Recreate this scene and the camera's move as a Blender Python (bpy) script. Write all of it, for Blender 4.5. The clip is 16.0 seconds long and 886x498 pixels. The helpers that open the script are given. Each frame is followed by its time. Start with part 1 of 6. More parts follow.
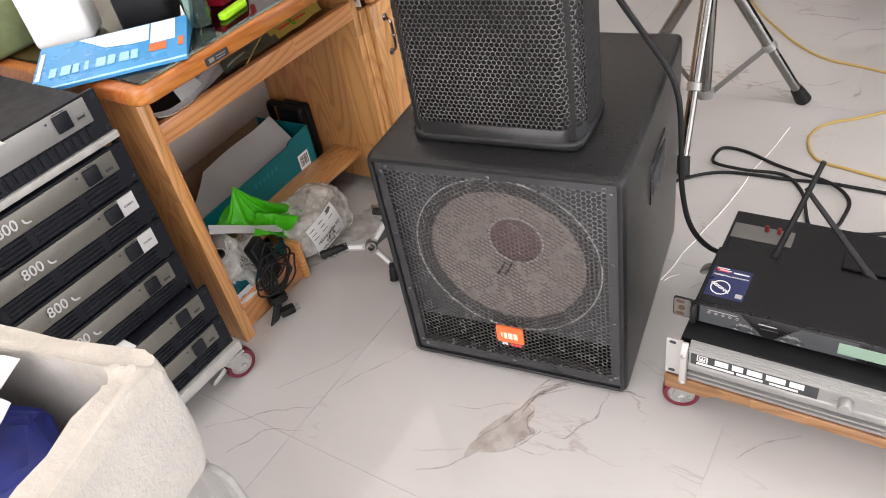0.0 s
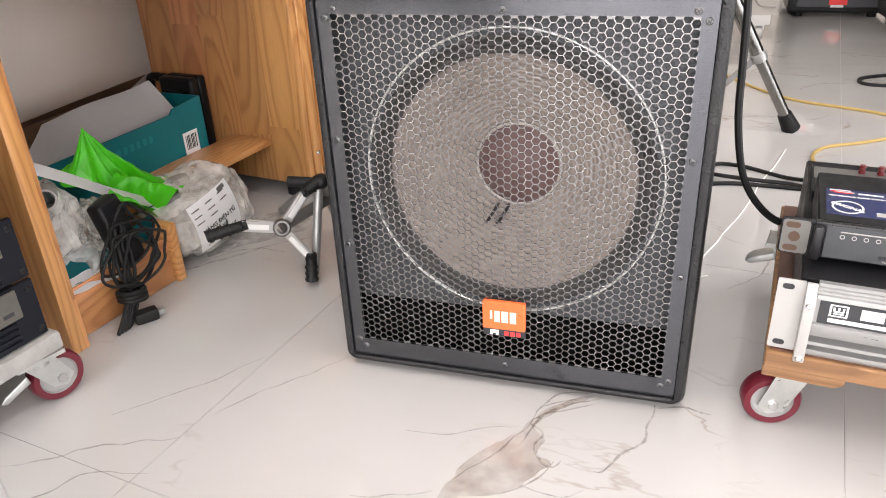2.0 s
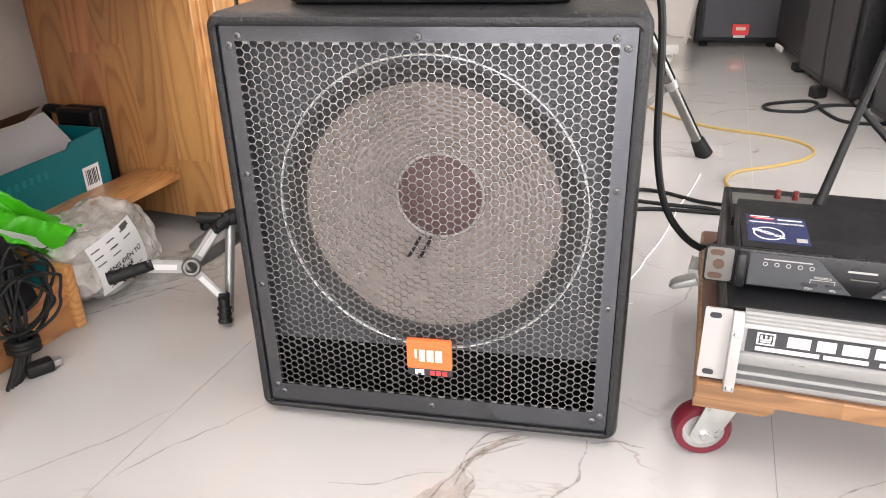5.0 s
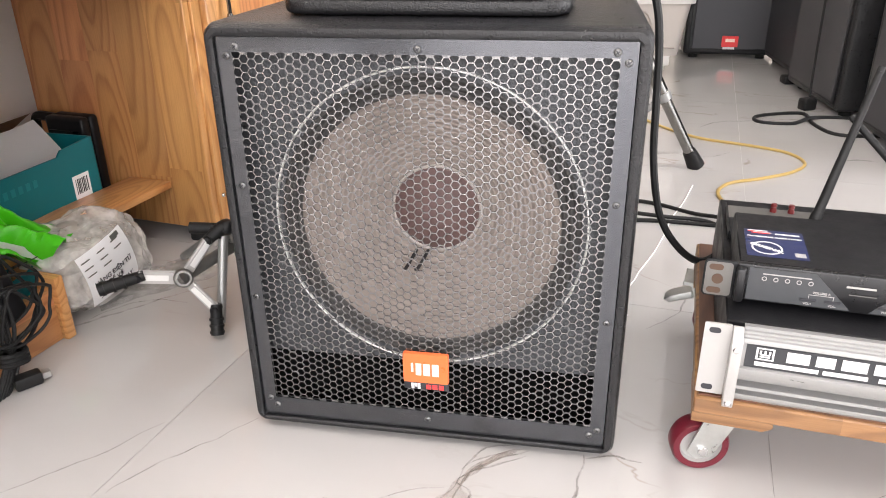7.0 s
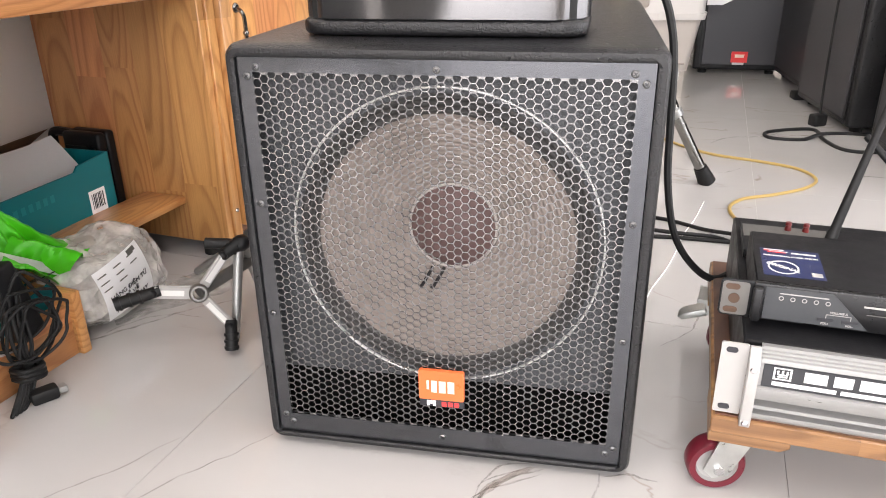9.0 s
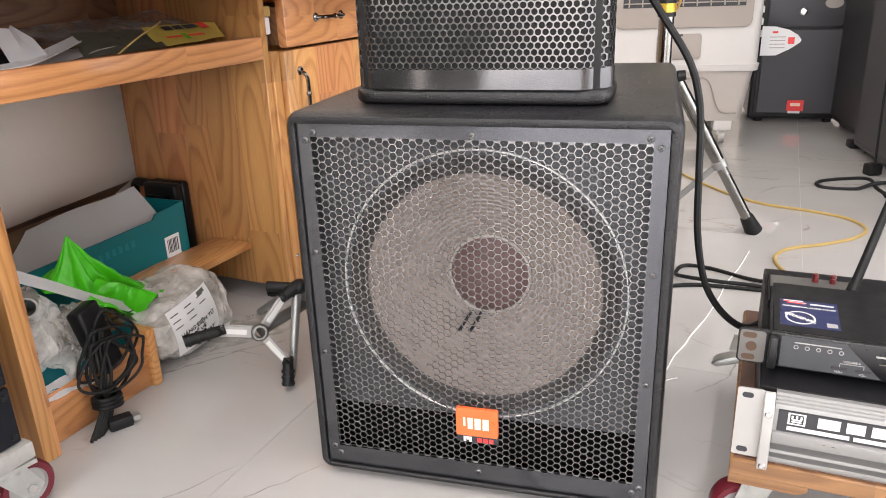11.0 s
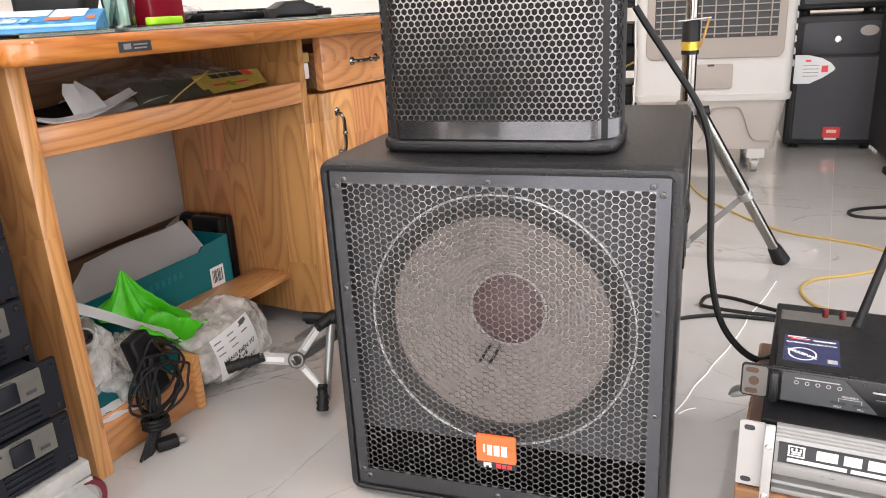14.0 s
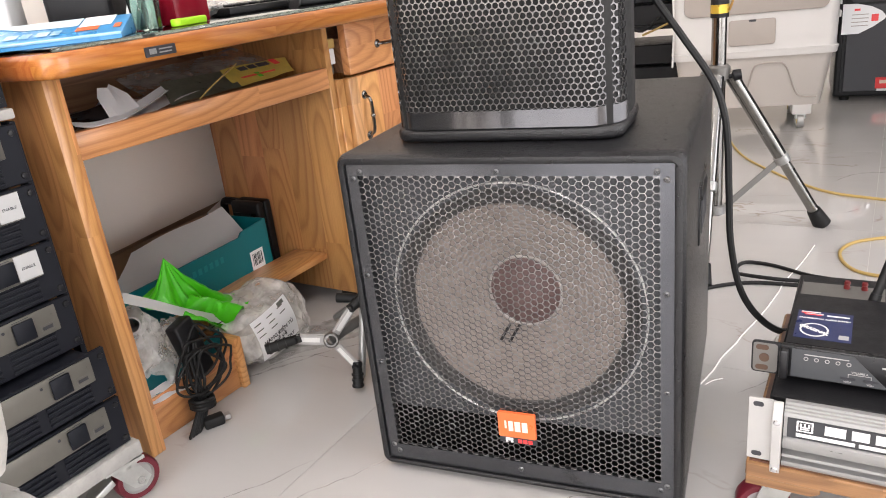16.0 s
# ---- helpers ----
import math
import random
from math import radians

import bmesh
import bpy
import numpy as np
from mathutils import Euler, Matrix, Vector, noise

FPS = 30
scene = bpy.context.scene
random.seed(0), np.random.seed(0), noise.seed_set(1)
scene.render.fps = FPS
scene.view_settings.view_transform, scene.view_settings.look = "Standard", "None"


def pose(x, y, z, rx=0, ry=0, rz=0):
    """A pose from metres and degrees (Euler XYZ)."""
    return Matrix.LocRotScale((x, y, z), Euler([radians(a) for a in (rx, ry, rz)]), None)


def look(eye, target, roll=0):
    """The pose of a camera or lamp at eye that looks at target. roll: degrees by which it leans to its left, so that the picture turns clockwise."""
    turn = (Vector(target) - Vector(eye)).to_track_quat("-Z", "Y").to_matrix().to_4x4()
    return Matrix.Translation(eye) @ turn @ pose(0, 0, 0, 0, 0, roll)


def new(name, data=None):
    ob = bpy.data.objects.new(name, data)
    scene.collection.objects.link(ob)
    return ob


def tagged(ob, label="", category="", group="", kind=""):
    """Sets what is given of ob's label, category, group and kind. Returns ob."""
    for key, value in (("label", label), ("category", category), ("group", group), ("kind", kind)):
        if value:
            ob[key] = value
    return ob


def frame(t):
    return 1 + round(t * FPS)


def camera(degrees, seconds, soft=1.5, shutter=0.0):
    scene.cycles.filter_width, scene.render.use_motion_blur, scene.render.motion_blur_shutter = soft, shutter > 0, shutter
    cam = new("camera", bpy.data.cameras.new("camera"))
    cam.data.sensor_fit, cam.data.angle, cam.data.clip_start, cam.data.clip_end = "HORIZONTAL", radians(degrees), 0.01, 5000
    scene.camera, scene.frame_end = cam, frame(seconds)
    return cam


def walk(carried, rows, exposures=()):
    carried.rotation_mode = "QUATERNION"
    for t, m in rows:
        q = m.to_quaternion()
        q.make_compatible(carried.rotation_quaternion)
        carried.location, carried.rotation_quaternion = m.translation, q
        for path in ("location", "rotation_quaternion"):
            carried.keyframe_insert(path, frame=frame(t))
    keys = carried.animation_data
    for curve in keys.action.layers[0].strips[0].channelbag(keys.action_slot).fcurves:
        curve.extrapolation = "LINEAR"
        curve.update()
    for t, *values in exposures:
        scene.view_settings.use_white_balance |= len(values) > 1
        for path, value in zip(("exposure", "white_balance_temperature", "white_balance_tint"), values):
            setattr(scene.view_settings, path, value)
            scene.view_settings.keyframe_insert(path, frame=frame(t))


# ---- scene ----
cam = camera(61.9, 16.0, soft=1.0)
PATH = [
    (0, (0.452, -0.958, 1.208), (-0.347, 0.385, -0.041), -11.9),
    (0.5, (0.324, -0.847, 1.057), (-0.443, 0.522, -0.183), -10.8),
    (1, (0.234, -0.803, 0.741), (-0.485, 0.752, -0.29), -8.0),
    (1.5, (0.19, -0.796, 0.643), (-0.423, 0.869, -0.281), -4.3),
    (2, (0.183, -0.813, 0.637), (-0.37, 0.881, -0.271), -2.8),
    (2.5, (0.178, -0.798, 0.629), (-0.332, 0.913, -0.272), -2.7),
    (3, (0.177, -0.788, 0.625), (-0.286, 0.94, -0.268), -2.5),
    (3.5, (0.176, -0.776, 0.625), (-0.251, 0.967, -0.259), -2.2),
    (4, (0.177, -0.771, 0.625), (-0.221, 0.985, -0.246), -2.0),
    (6.5, (0.17, -0.768, 0.63), (-0.169, 1.019, -0.201), -1.0),
    (7, (0.164, -0.763, 0.63), (-0.168, 1.026, -0.2), -0.9),
    (7.5, (0.158, -0.758, 0.631), (-0.167, 1.034, -0.196), -0.8),
    (8, (0.157, -0.757, 0.632), (-0.168, 1.037, -0.19), -0.7),
    (8.5, (0.154, -0.759, 0.633), (-0.183, 1.038, -0.179), -0.9),
    (9, (0.153, -0.767, 0.638), (-0.199, 1.033, -0.161), -0.9),
    (9.2, (0.165, -0.785, 0.643), (-0.208, 1.017, -0.139), -1.1),
    (11.3, (0.207, -0.854, 0.68), (-0.367, 0.936, -0.002), -2.1),
    (11.5, (0.215, -0.878, 0.684), (-0.407, 0.893, -0.005), -2.1),
    (12, (0.221, -0.887, 0.686), (-0.47, 0.856, -0.01), -2.4),
    (12.5, (0.224, -0.891, 0.696), (-0.472, 0.859, 0.022), -2.3),
    (13, (0.234, -0.889, 0.713), (-0.433, 0.884, 0.072), -2.3),
    (13.5, (0.244, -0.877, 0.715), (-0.392, 0.913, 0.09), -2.5),
    (14, (0.243, -0.881, 0.717), (-0.386, 0.911, 0.09), -3.1),
    (14.5, (0.242, -0.884, 0.724), (-0.404, 0.897, 0.082), -3.9),
    (15, (0.269, -0.881, 0.746), (-0.414, 0.878, 0.083), -4.9),
    (15.5, (0.289, -0.879, 0.754), (-0.436, 0.853, 0.066), -5.9),
    (16, (0.303, -0.882, 0.756), (-0.457, 0.826, 0.045), -6.6),
]
walk(cam, [(t, look(eye, target, roll)) for t, eye, target, roll in PATH], [(0, 0.06), (0.6, 0.13), (1.5, 0.46), (9.2, 0.57), (11.3, 0.36), (16, 0.33)])

# ---- light ----
ROOM = pose(0, 0, 0, 0, 0, -8.5)        # local x across the room, local y along it
DESK = pose(-0.666, -0.051, 0, 0, 0, -9.85)
world = bpy.data.worlds.new("world")
scene.world = world
world.use_nodes = True
wn = world.node_tree.nodes
sky = wn.new("ShaderNodeTexSky")
sky.sky_type, sky.sun_disc, sky.sun_elevation, sky.sun_rotation = "NISHITA", False, radians(50), radians(200)
wn["Background"].inputs[1].default_value = 0.12
world.node_tree.links.new(sky.outputs[0], wn["Background"].inputs[0])


def area(name, m, sx, sy, watts, color=(1, 1, 1)):
    d = bpy.data.lights.new(name, "AREA")
    d.shape, d.size, d.size_y, d.energy, d.color = "RECTANGLE", sx, sy, watts, color
    ob = new(name, d)
    ob.matrix_world = m
    return ob


# daylight through the glazed shop front behind the walk, and through the side door
area("daylight_front", ROOM @ pose(1.1, -3.42, 1.35, 90, 0, 0), 4.2, 2.5, 166, (1.0, 0.943, 0.943))
area("daylight_side", ROOM @ pose(4.42, 1.0, 1.15, 90, 0, 90), 6.0, 2.2, 172, (1.0, 0.95, 0.962))
# added fill light: ceiling tubes out of view, their places made up
FILL_TUBES = [ROOM @ pose(x, y, 0) for x, y in ((2.4, 0.4), (2.4, 3.2), (2.4, 6.0), (-0.58, -1.6), (0.9, 0.3), (0.9, -1.6), (3.4, 7.4))]
for m_ in FILL_TUBES:
    area("fill_tube_light", m_ @ pose(0, 0, 3.015), 0.03, 0.86, 8.5, (1.0, 0.955, 0.945))


# ---- materials ----
def nodes_of(name):
    m = bpy.data.materials.new(name)
    m.use_nodes = True
    return m, m.node_tree.nodes, m.node_tree.links, m.node_tree.nodes["Principled BSDF"]


def shade(name, color, rough=0.5, metal=0.0, vary=0.12, scale=30.0, grain=0.0, gscale=400.0, spec=0.5, rvary=0.1, coat=0.0, transmission=0.0, ior=1.45, alpha=1.0, stretch=(1, 1, 1), sheen=0.0, island=0.0):
    """A painted, plastic, metal or cloth surface: cloudy variation, fine relief, uneven gloss."""
    m, n, l, b = nodes_of(name)
    tc = n.new("ShaderNodeTexCoord")
    mp = n.new("ShaderNodeMapping")
    mp.inputs["Scale"].default_value = stretch
    l.new(tc.outputs["Object"], mp.inputs[0])
    a = n.new("ShaderNodeTexNoise")
    a.inputs["Scale"].default_value, a.inputs["Detail"].default_value, a.inputs["Roughness"].default_value = scale, 6, 0.65
    l.new(mp.outputs[0], a.inputs["Vector"])
    ramp = n.new("ShaderNodeMix")
    ramp.data_type = "RGBA"
    ramp.inputs[6].default_value = (*[c * (1 - vary) for c in color], 1)
    ramp.inputs[7].default_value = (*[min(1, c * (1 + vary)) for c in color], 1)
    l.new(a.outputs[0], ramp.inputs[0])
    l.new(ramp.outputs[2], b.inputs["Base Color"])
    rr = n.new("ShaderNodeMapRange")
    rr.inputs[1].default_value, rr.inputs[2].default_value = 0.3, 0.7
    rr.inputs[3].default_value, rr.inputs[4].default_value = max(0.02, rough - rvary), min(1, rough + rvary)
    l.new(a.outputs[0], rr.inputs[0])
    l.new(rr.outputs[0], b.inputs["Roughness"])
    b.inputs["Metallic"].default_value = metal
    b.inputs["Specular IOR Level"].default_value = spec
    b.inputs["Coat Weight"].default_value = coat
    b.inputs["Transmission Weight"].default_value, b.inputs["IOR"].default_value = transmission, ior
    b.inputs["Alpha"].default_value = alpha
    b.inputs["Sheen Weight"].default_value = sheen
    if grain:
        g = n.new("ShaderNodeTexNoise")
        g.inputs["Scale"].default_value, g.inputs["Detail"].default_value = gscale, 3
        l.new(mp.outputs[0], g.inputs["Vector"])
        bp = n.new("ShaderNodeBump")
        bp.inputs["Strength"].default_value, bp.inputs["Distance"].default_value = grain, 0.002
        l.new(g.outputs[0], bp.inputs["Height"])
        l.new(bp.outputs[0], b.inputs["Normal"])
    return m


def wood(name, along, late=(0.375, 0.148, 0.05), early=(0.585, 0.285, 0.11), rough=0.30, stave=0.078, tone=0.40):
    """Varnished pine glued up from staves: finger-jointed blocks, each with its own nested ring figure and tone."""
    m, n, l, b = nodes_of(name)

    def vec(op, a, c=None, d=None):
        k = n.new("ShaderNodeVectorMath")
        k.operation = op
        for i, v in enumerate((a, c, d)):
            if v is None:
                continue
            if isinstance(v, (tuple, list)):
                k.inputs[i].default_value = v
            else:
                l.new(v, k.inputs[i])
        return k

    def num(op, a, c=None, d=None):
        k = n.new("ShaderNodeMath")
        k.operation = op
        for i, v in enumerate((a, c, d)):
            if v is None:
                continue
            if isinstance(v, (int, float)):
                k.inputs[i].default_value = v
            else:
                l.new(v, k.inputs[i])
        return k.outputs[0]

    on, off = [1.0 if i == along else 0.0 for i in range(3)], [0.0 if i == along else 1.0 for i in range(3)]
    tc = n.new("ShaderNodeTexCoord")
    p = vec("ADD", tc.outputs["Object"], [5.0 if i == along else 0.0137 for i in range(3)]).outputs[0]
    row = vec("SNAP", p, [30.0 if i == along else stave for i in range(3)]).outputs[0]
    w1 = n.new("ShaderNodeTexWhiteNoise")
    l.new(row, w1.inputs["Vector"])
    q = vec("MULTIPLY_ADD", w1.outputs["Color"], [0.5 * k for k in on], p).outputs[0]
    block = vec("SNAP", q, [0.46 if i == along else stave for i in range(3)]).outputs[0]
    w2 = n.new("ShaderNodeTexWhiteNoise")
    l.new(block, w2.inputs["Vector"])
    # ring figure: distance from a pith that runs aslant through each block
    inside = vec("SUBTRACT", q, block).outputs[0]
    slant = num("MULTIPLY", vec("DOT_PRODUCT", inside, on).outputs["Value"], 0.17)
    slant = num("ADD", slant, num("MULTIPLY_ADD", w2.outputs["Value"], 0.09, -0.075))
    bend = n.new("ShaderNodeTexNoise")
    bend.inputs["Scale"].default_value, bend.inputs["Detail"].default_value = 9.0, 2
    stretch = vec("MULTIPLY", q, [0.35 if i == along else 1.0 for i in range(3)]).outputs[0]
    l.new(stretch, bend.inputs["Vector"])
    slant = num("ADD", slant, num("MULTIPLY_ADD", bend.outputs[0], 0.05, -0.025))
    flat = vec("MULTIPLY", inside, off).outputs[0]
    pith = vec("MULTIPLY", w2.outputs["Color"], [stave * k for k in off]).outputs[0]
    away = vec("SUBTRACT", flat, pith).outputs[0]
    dist = vec("LENGTH", away).outputs["Value"]
    r2 = num("SQRT", num("ADD", num("MULTIPLY", dist, dist), num("MULTIPLY", slant, slant)))
    ring = num("FRACT", num("MULTIPLY", r2, 88.0))
    fine = n.new("ShaderNodeTexNoise")
    fine.inputs["Scale"].default_value, fine.inputs["Detail"].default_value, fine.inputs["Roughness"].default_value = 14.0, 6, 0.7
    l.new(vec("MULTIPLY", tc.outputs["Object"], [1.2 if i == along else 30.0 for i in range(3)]).outputs[0], fine.inputs["Vector"])
    r = n.new("ShaderNodeValToRGB")
    e = r.color_ramp.elements
    e[0].position, e[0].color = 0.0, (*[a * 0.4 + c * 0.6 for a, c in zip(late, early)], 1)
    e[1].position, e[1].color = 0.16, (*early, 1)
    for pos, k in ((0.55, 0.93), (0.90, 0.30), (1.0, 0.45)):
        x_ = e.new(pos)
        x_.color = (*[c * k + a * (1 - k) for a, c in zip(late, early)], 1)
    l.new(ring, r.inputs[0])
    fib = n.new("ShaderNodeMix")
    fib.data_type, fib.blend_type = "RGBA", "MULTIPLY"
    fib.inputs[0].default_value = 0.38
    fr = n.new("ShaderNodeValToRGB")
    fr.color_ramp.elements[0].position, fr.color_ramp.elements[0].color = 0.30, (0.62, 0.52, 0.44, 1)
    fr.color_ramp.elements[1].position, fr.color_ramp.elements[1].color = 0.58, (1.06, 1.06, 1.06, 1)
    l.new(fine.outputs[0], fr.inputs[0])
    l.new(r.outputs[0], fib.inputs[6])
    l.new(fr.outputs[0], fib.inputs[7])
    cloud = n.new("ShaderNodeTexNoise")
    cloud.inputs["Scale"].default_value, cloud.inputs["Detail"].default_value = 5.0, 3
    l.new(tc.outputs["Object"], cloud.inputs["Vector"])
    val = num("ADD", num("MULTIPLY_ADD", w2.outputs["Value"], tone, 1.0 - tone / 2), num("MULTIPLY_ADD", cloud.outputs[0], 0.3, -0.15))
    hs = n.new("ShaderNodeHueSaturation")
    l.new(val, hs.inputs["Value"])
    l.new(num("MULTIPLY_ADD", w1.outputs["Value"], -0.016, 0.508), hs.inputs["Hue"])
    l.new(fib.outputs[2], hs.inputs["Color"])
    l.new(hs.outputs[0], b.inputs["Base Color"])
    b.inputs["Roughness"].default_value = rough
    b.inputs["Coat Weight"].default_value, b.inputs["Coat Roughness"].default_value = 0.25, 0.18
    bp = n.new("ShaderNodeBump")
    bp.inputs["Strength"].default_value, bp.inputs["Distance"].default_value = 0.12, 0.001
    l.new(fine.outputs[0], bp.inputs["Height"])
    l.new(bp.outputs[0], b.inputs["Normal"])
    return m


def marble(name):
    """Polished white porcelain tile with grey-brown veins."""
    m, n, l, b = nodes_of(name)
    tc = n.new("ShaderNodeTexCoord")
    oi = n.new("ShaderNodeObjectInfo")
    off = n.new("ShaderNodeVectorMath")
    off.operation = "MULTIPLY_ADD"
    off.inputs[1].default_value = (7.0, 3.0, 0.0)
    rnd = n.new("ShaderNodeCombineXYZ")
    l.new(oi.outputs["Random"], rnd.inputs[0])
    l.new(oi.outputs["Random"], rnd.inputs[1])
    l.new(rnd.outputs[0], off.inputs[0])
    l.new(tc.outputs["Object"], off.inputs[2])
    mp = n.new("ShaderNodeMapping")
    mp.inputs["Rotation"].default_value = (0, 0, radians(-48))
    mp.inputs["Scale"].default_value = (1.0, 3.0, 1.0)
    l.new(off.outputs[0], mp.inputs[0])
    w = n.new("ShaderNodeTexNoise")
    w.inputs["Scale"].default_value, w.inputs["Detail"].default_value, w.inputs["Roughness"].default_value, w.inputs["Distortion"].default_value = 1.5, 5, 0.55, 0.5
    l.new(mp.outputs[0], w.inputs["Vector"])
    d = n.new("ShaderNodeMath")
    d.operation = "SUBTRACT"
    d.inputs[1].default_value = 0.5
    ab = n.new("ShaderNodeMath")
    ab.operation = "ABSOLUTE"
    l.new(w.outputs[0], d.inputs[0])
    l.new(d.outputs[0], ab.inputs[0])
    v = n.new("ShaderNodeMapRange")
    v.inputs[1].default_value, v.inputs[2].default_value, v.inputs[3].default_value, v.inputs[4].default_value = 0.0, 0.009, 1.0, 0.0
    l.new(ab.outputs[0], v.inputs[0])
    br = n.new("ShaderNodeTexNoise")
    br.inputs["Scale"].default_value, br.inputs["Detail"].default_value = 3.0, 3
    l.new(off.outputs[0], br.inputs["Vector"])
    bm_ = n.new("ShaderNodeMapRange")
    bm_.inputs[1].default_value, bm_.inputs[2].default_value = 0.5, 0.68
    l.new(br.outputs[0], bm_.inputs[0])
    mu = n.new("ShaderNodeMath")
    mu.operation = "MULTIPLY"
    l.new(v.outputs[0], mu.inputs[0])
    l.new(bm_.outputs[0], mu.inputs[1])
    cl = n.new("ShaderNodeMix")
    cl.data_type = "RGBA"
    cl.inputs[6].default_value, cl.inputs[7].default_value = (0.435, 0.422, 0.407, 1), (0.50, 0.487, 0.473, 1)
    l.new(w.outputs[0], cl.inputs[0])
    mx = n.new("ShaderNodeMix")
    mx.data_type = "RGBA"
    mx.inputs[7].default_value = (0.30, 0.25, 0.21, 1)
    l.new(mu.outputs[0], mx.inputs[0])
    l.new(cl.outputs[2], mx.inputs[6])
    l.new(mx.outputs[2], b.inputs["Base Color"])
    b.inputs["Roughness"].default_value = 0.022
    b.inputs["Specular IOR Level"].default_value = 0.6
    wv = n.new("ShaderNodeTexNoise")
    wv.inputs["Scale"].default_value = 9.0
    l.new(tc.outputs["Object"], wv.inputs["Vector"])
    bp = n.new("ShaderNodeBump")
    bp.inputs["Strength"].default_value, bp.inputs["Distance"].default_value = 0.006, 0.004
    l.new(wv.outputs[0], bp.inputs["Height"])
    l.new(bp.outputs[0], b.inputs["Normal"])
    return m


def film_plastic(name, color, alpha, rough=0.15):
    """Thin clear or tinted plastic film that partly covers what is behind it."""
    m, n, l, b = nodes_of(name)
    b.inputs["Base Color"].default_value = (*color, 1)
    b.inputs["Roughness"].default_value = rough
    tc = n.new("ShaderNodeTexCoord")
    a = n.new("ShaderNodeTexNoise")
    a.inputs["Scale"].default_value, a.inputs["Detail"].default_value = 25, 4
    l.new(tc.outputs["Object"], a.inputs["Vector"])
    mr = n.new("ShaderNodeMapRange")
    mr.inputs[1].default_value, mr.inputs[2].default_value = 0.3, 0.7
    mr.inputs[3].default_value, mr.inputs[4].default_value = alpha * 0.45, min(1, alpha * 1.5)
    l.new(a.outputs[0], mr.inputs[0])
    l.new(mr.outputs[0], b.inputs["Alpha"])
    bp = n.new("ShaderNodeBump")
    bp.inputs["Strength"].default_value, bp.inputs["Distance"].default_value = 1.0, 0.005
    l.new(a.outputs[0], bp.inputs["Height"])
    l.new(bp.outputs[0], b.inputs["Normal"])
    return m


M_WALL = shade("wall_paint", (0.88, 0.82, 0.755), 0.6, vary=0.04, scale=4, grain=0.15, gscale=250)
M_CEIL = shade("ceiling_paint", (0.8, 0.8, 0.79), 0.7, vary=0.03, scale=4)
M_GROUT = shade("grout", (0.5, 0.485, 0.465), 0.8, scale=60)
M_TILE = marble("marble_tile")
M_WOODX = wood("pine_x", 0)
M_WOODY = wood("pine_y", 1)
M_WOODZ = wood("pine_z", 2)
M_WOODTOP = wood("pine_top", 1, (0.31, 0.090, 0.022), (0.43, 0.148, 0.037), 0.25, 0.078, 0.15)
# darker copy of the pine: shade inside the desk is put into its colour
M_WOODSHADE = wood("pine_shaded", 1, (0.16, 0.07, 0.03), (0.3, 0.15, 0.07), 0.5)
M_DOLLY = wood("ply_edge", 0, (0.14, 0.066, 0.024), (0.27, 0.143, 0.056), 0.5, 0.05)
M_DOLLYBR = wood("ply_brown", 1, (0.06, 0.026, 0.014), (0.12, 0.055, 0.028), 0.45)
M_CAB = shade("cabinet_paint", (0.010, 0.010, 0.011), 0.30, vary=0.15, scale=160, grain=0.6, gscale=420, spec=0.45, rvary=0.04)
M_GRILLE = shade("grille_paint", (0.095, 0.098, 0.106), 0.22, metal=0.85, rvary=0.03, vary=0.1, scale=20, grain=0.05)
# lighter copy of grille_paint: highlights on the hole edges are in the colour
M_HEXLIT = shade("grille_paint_lit", (0.225, 0.222, 0.222), 0.25, metal=0.85, vary=0.12, scale=20)
M_SCREW = shade("dark_screw", (0.16, 0.16, 0.16), 0.3, metal=0.9)
M_HEX2 = shade("punched_black_steel", (0.125, 0.124, 0.125), 0.22, metal=0.85, vary=0.12, scale=20)
M_GRILLE2 = shade("grille_black", (0.13, 0.13, 0.135), 0.16, metal=0.9, rvary=0.03, vary=0.1, scale=20)
M_BAFFLE = shade("baffle_paint", (0.05, 0.053, 0.058), 0.4, vary=0.6, scale=260, grain=0.9, gscale=300)
M_BLACK = shade("black_plastic", (0.008, 0.008, 0.009), 0.42, vary=0.2, scale=30, grain=0.1, spec=0.3)
M_SATIN = shade("black_satin", (0.013, 0.013, 0.014), 0.3, vary=0.15, scale=25, metal=0.3)
M_RUBBER = shade("black_rubber", (0.011, 0.011, 0.011), 0.55, vary=0.2, scale=60, spec=0.3)
M_CONE = shade("cone_paper", (0.235, 0.2, 0.18), 0.75, vary=0.1, scale=30, grain=0.3)
M_CAP = shade("dust_cap", (0.11, 0.066, 0.062), 0.6, vary=0.15, scale=40)
M_LIPGLINT = shade("lip_highlight", (0.36, 0.33, 0.31), 0.3, vary=0.2, scale=60)
M_WHITELINE = shade("white_line", (0.9, 0.89, 0.87), 0.4, vary=0.02)
M_PORTSHADE = shade("port_shade", (0.004, 0.004, 0.004), 1.0, spec=0.0, rvary=0.0)
M_RIM = shade("pale_rim_metal", (0.66, 0.65, 0.64), 0.32, metal=0.75, vary=0.1, scale=30)
M_SURR = shade("surround", (0.045, 0.043, 0.042), 0.7, vary=0.2, scale=60)
M_STEEL = shade("bright_steel", (0.62, 0.62, 0.62), 0.22, metal=1, vary=0.1, scale=30)
M_CHROME = shade("chrome", (0.23, 0.226, 0.215), 0.2, metal=1, vary=0.06, scale=20)
M_ALU = shade("aluminium", (0.34, 0.34, 0.332), 0.36, metal=0.6, vary=0.08, scale=40, stretch=(1, 8, 8))
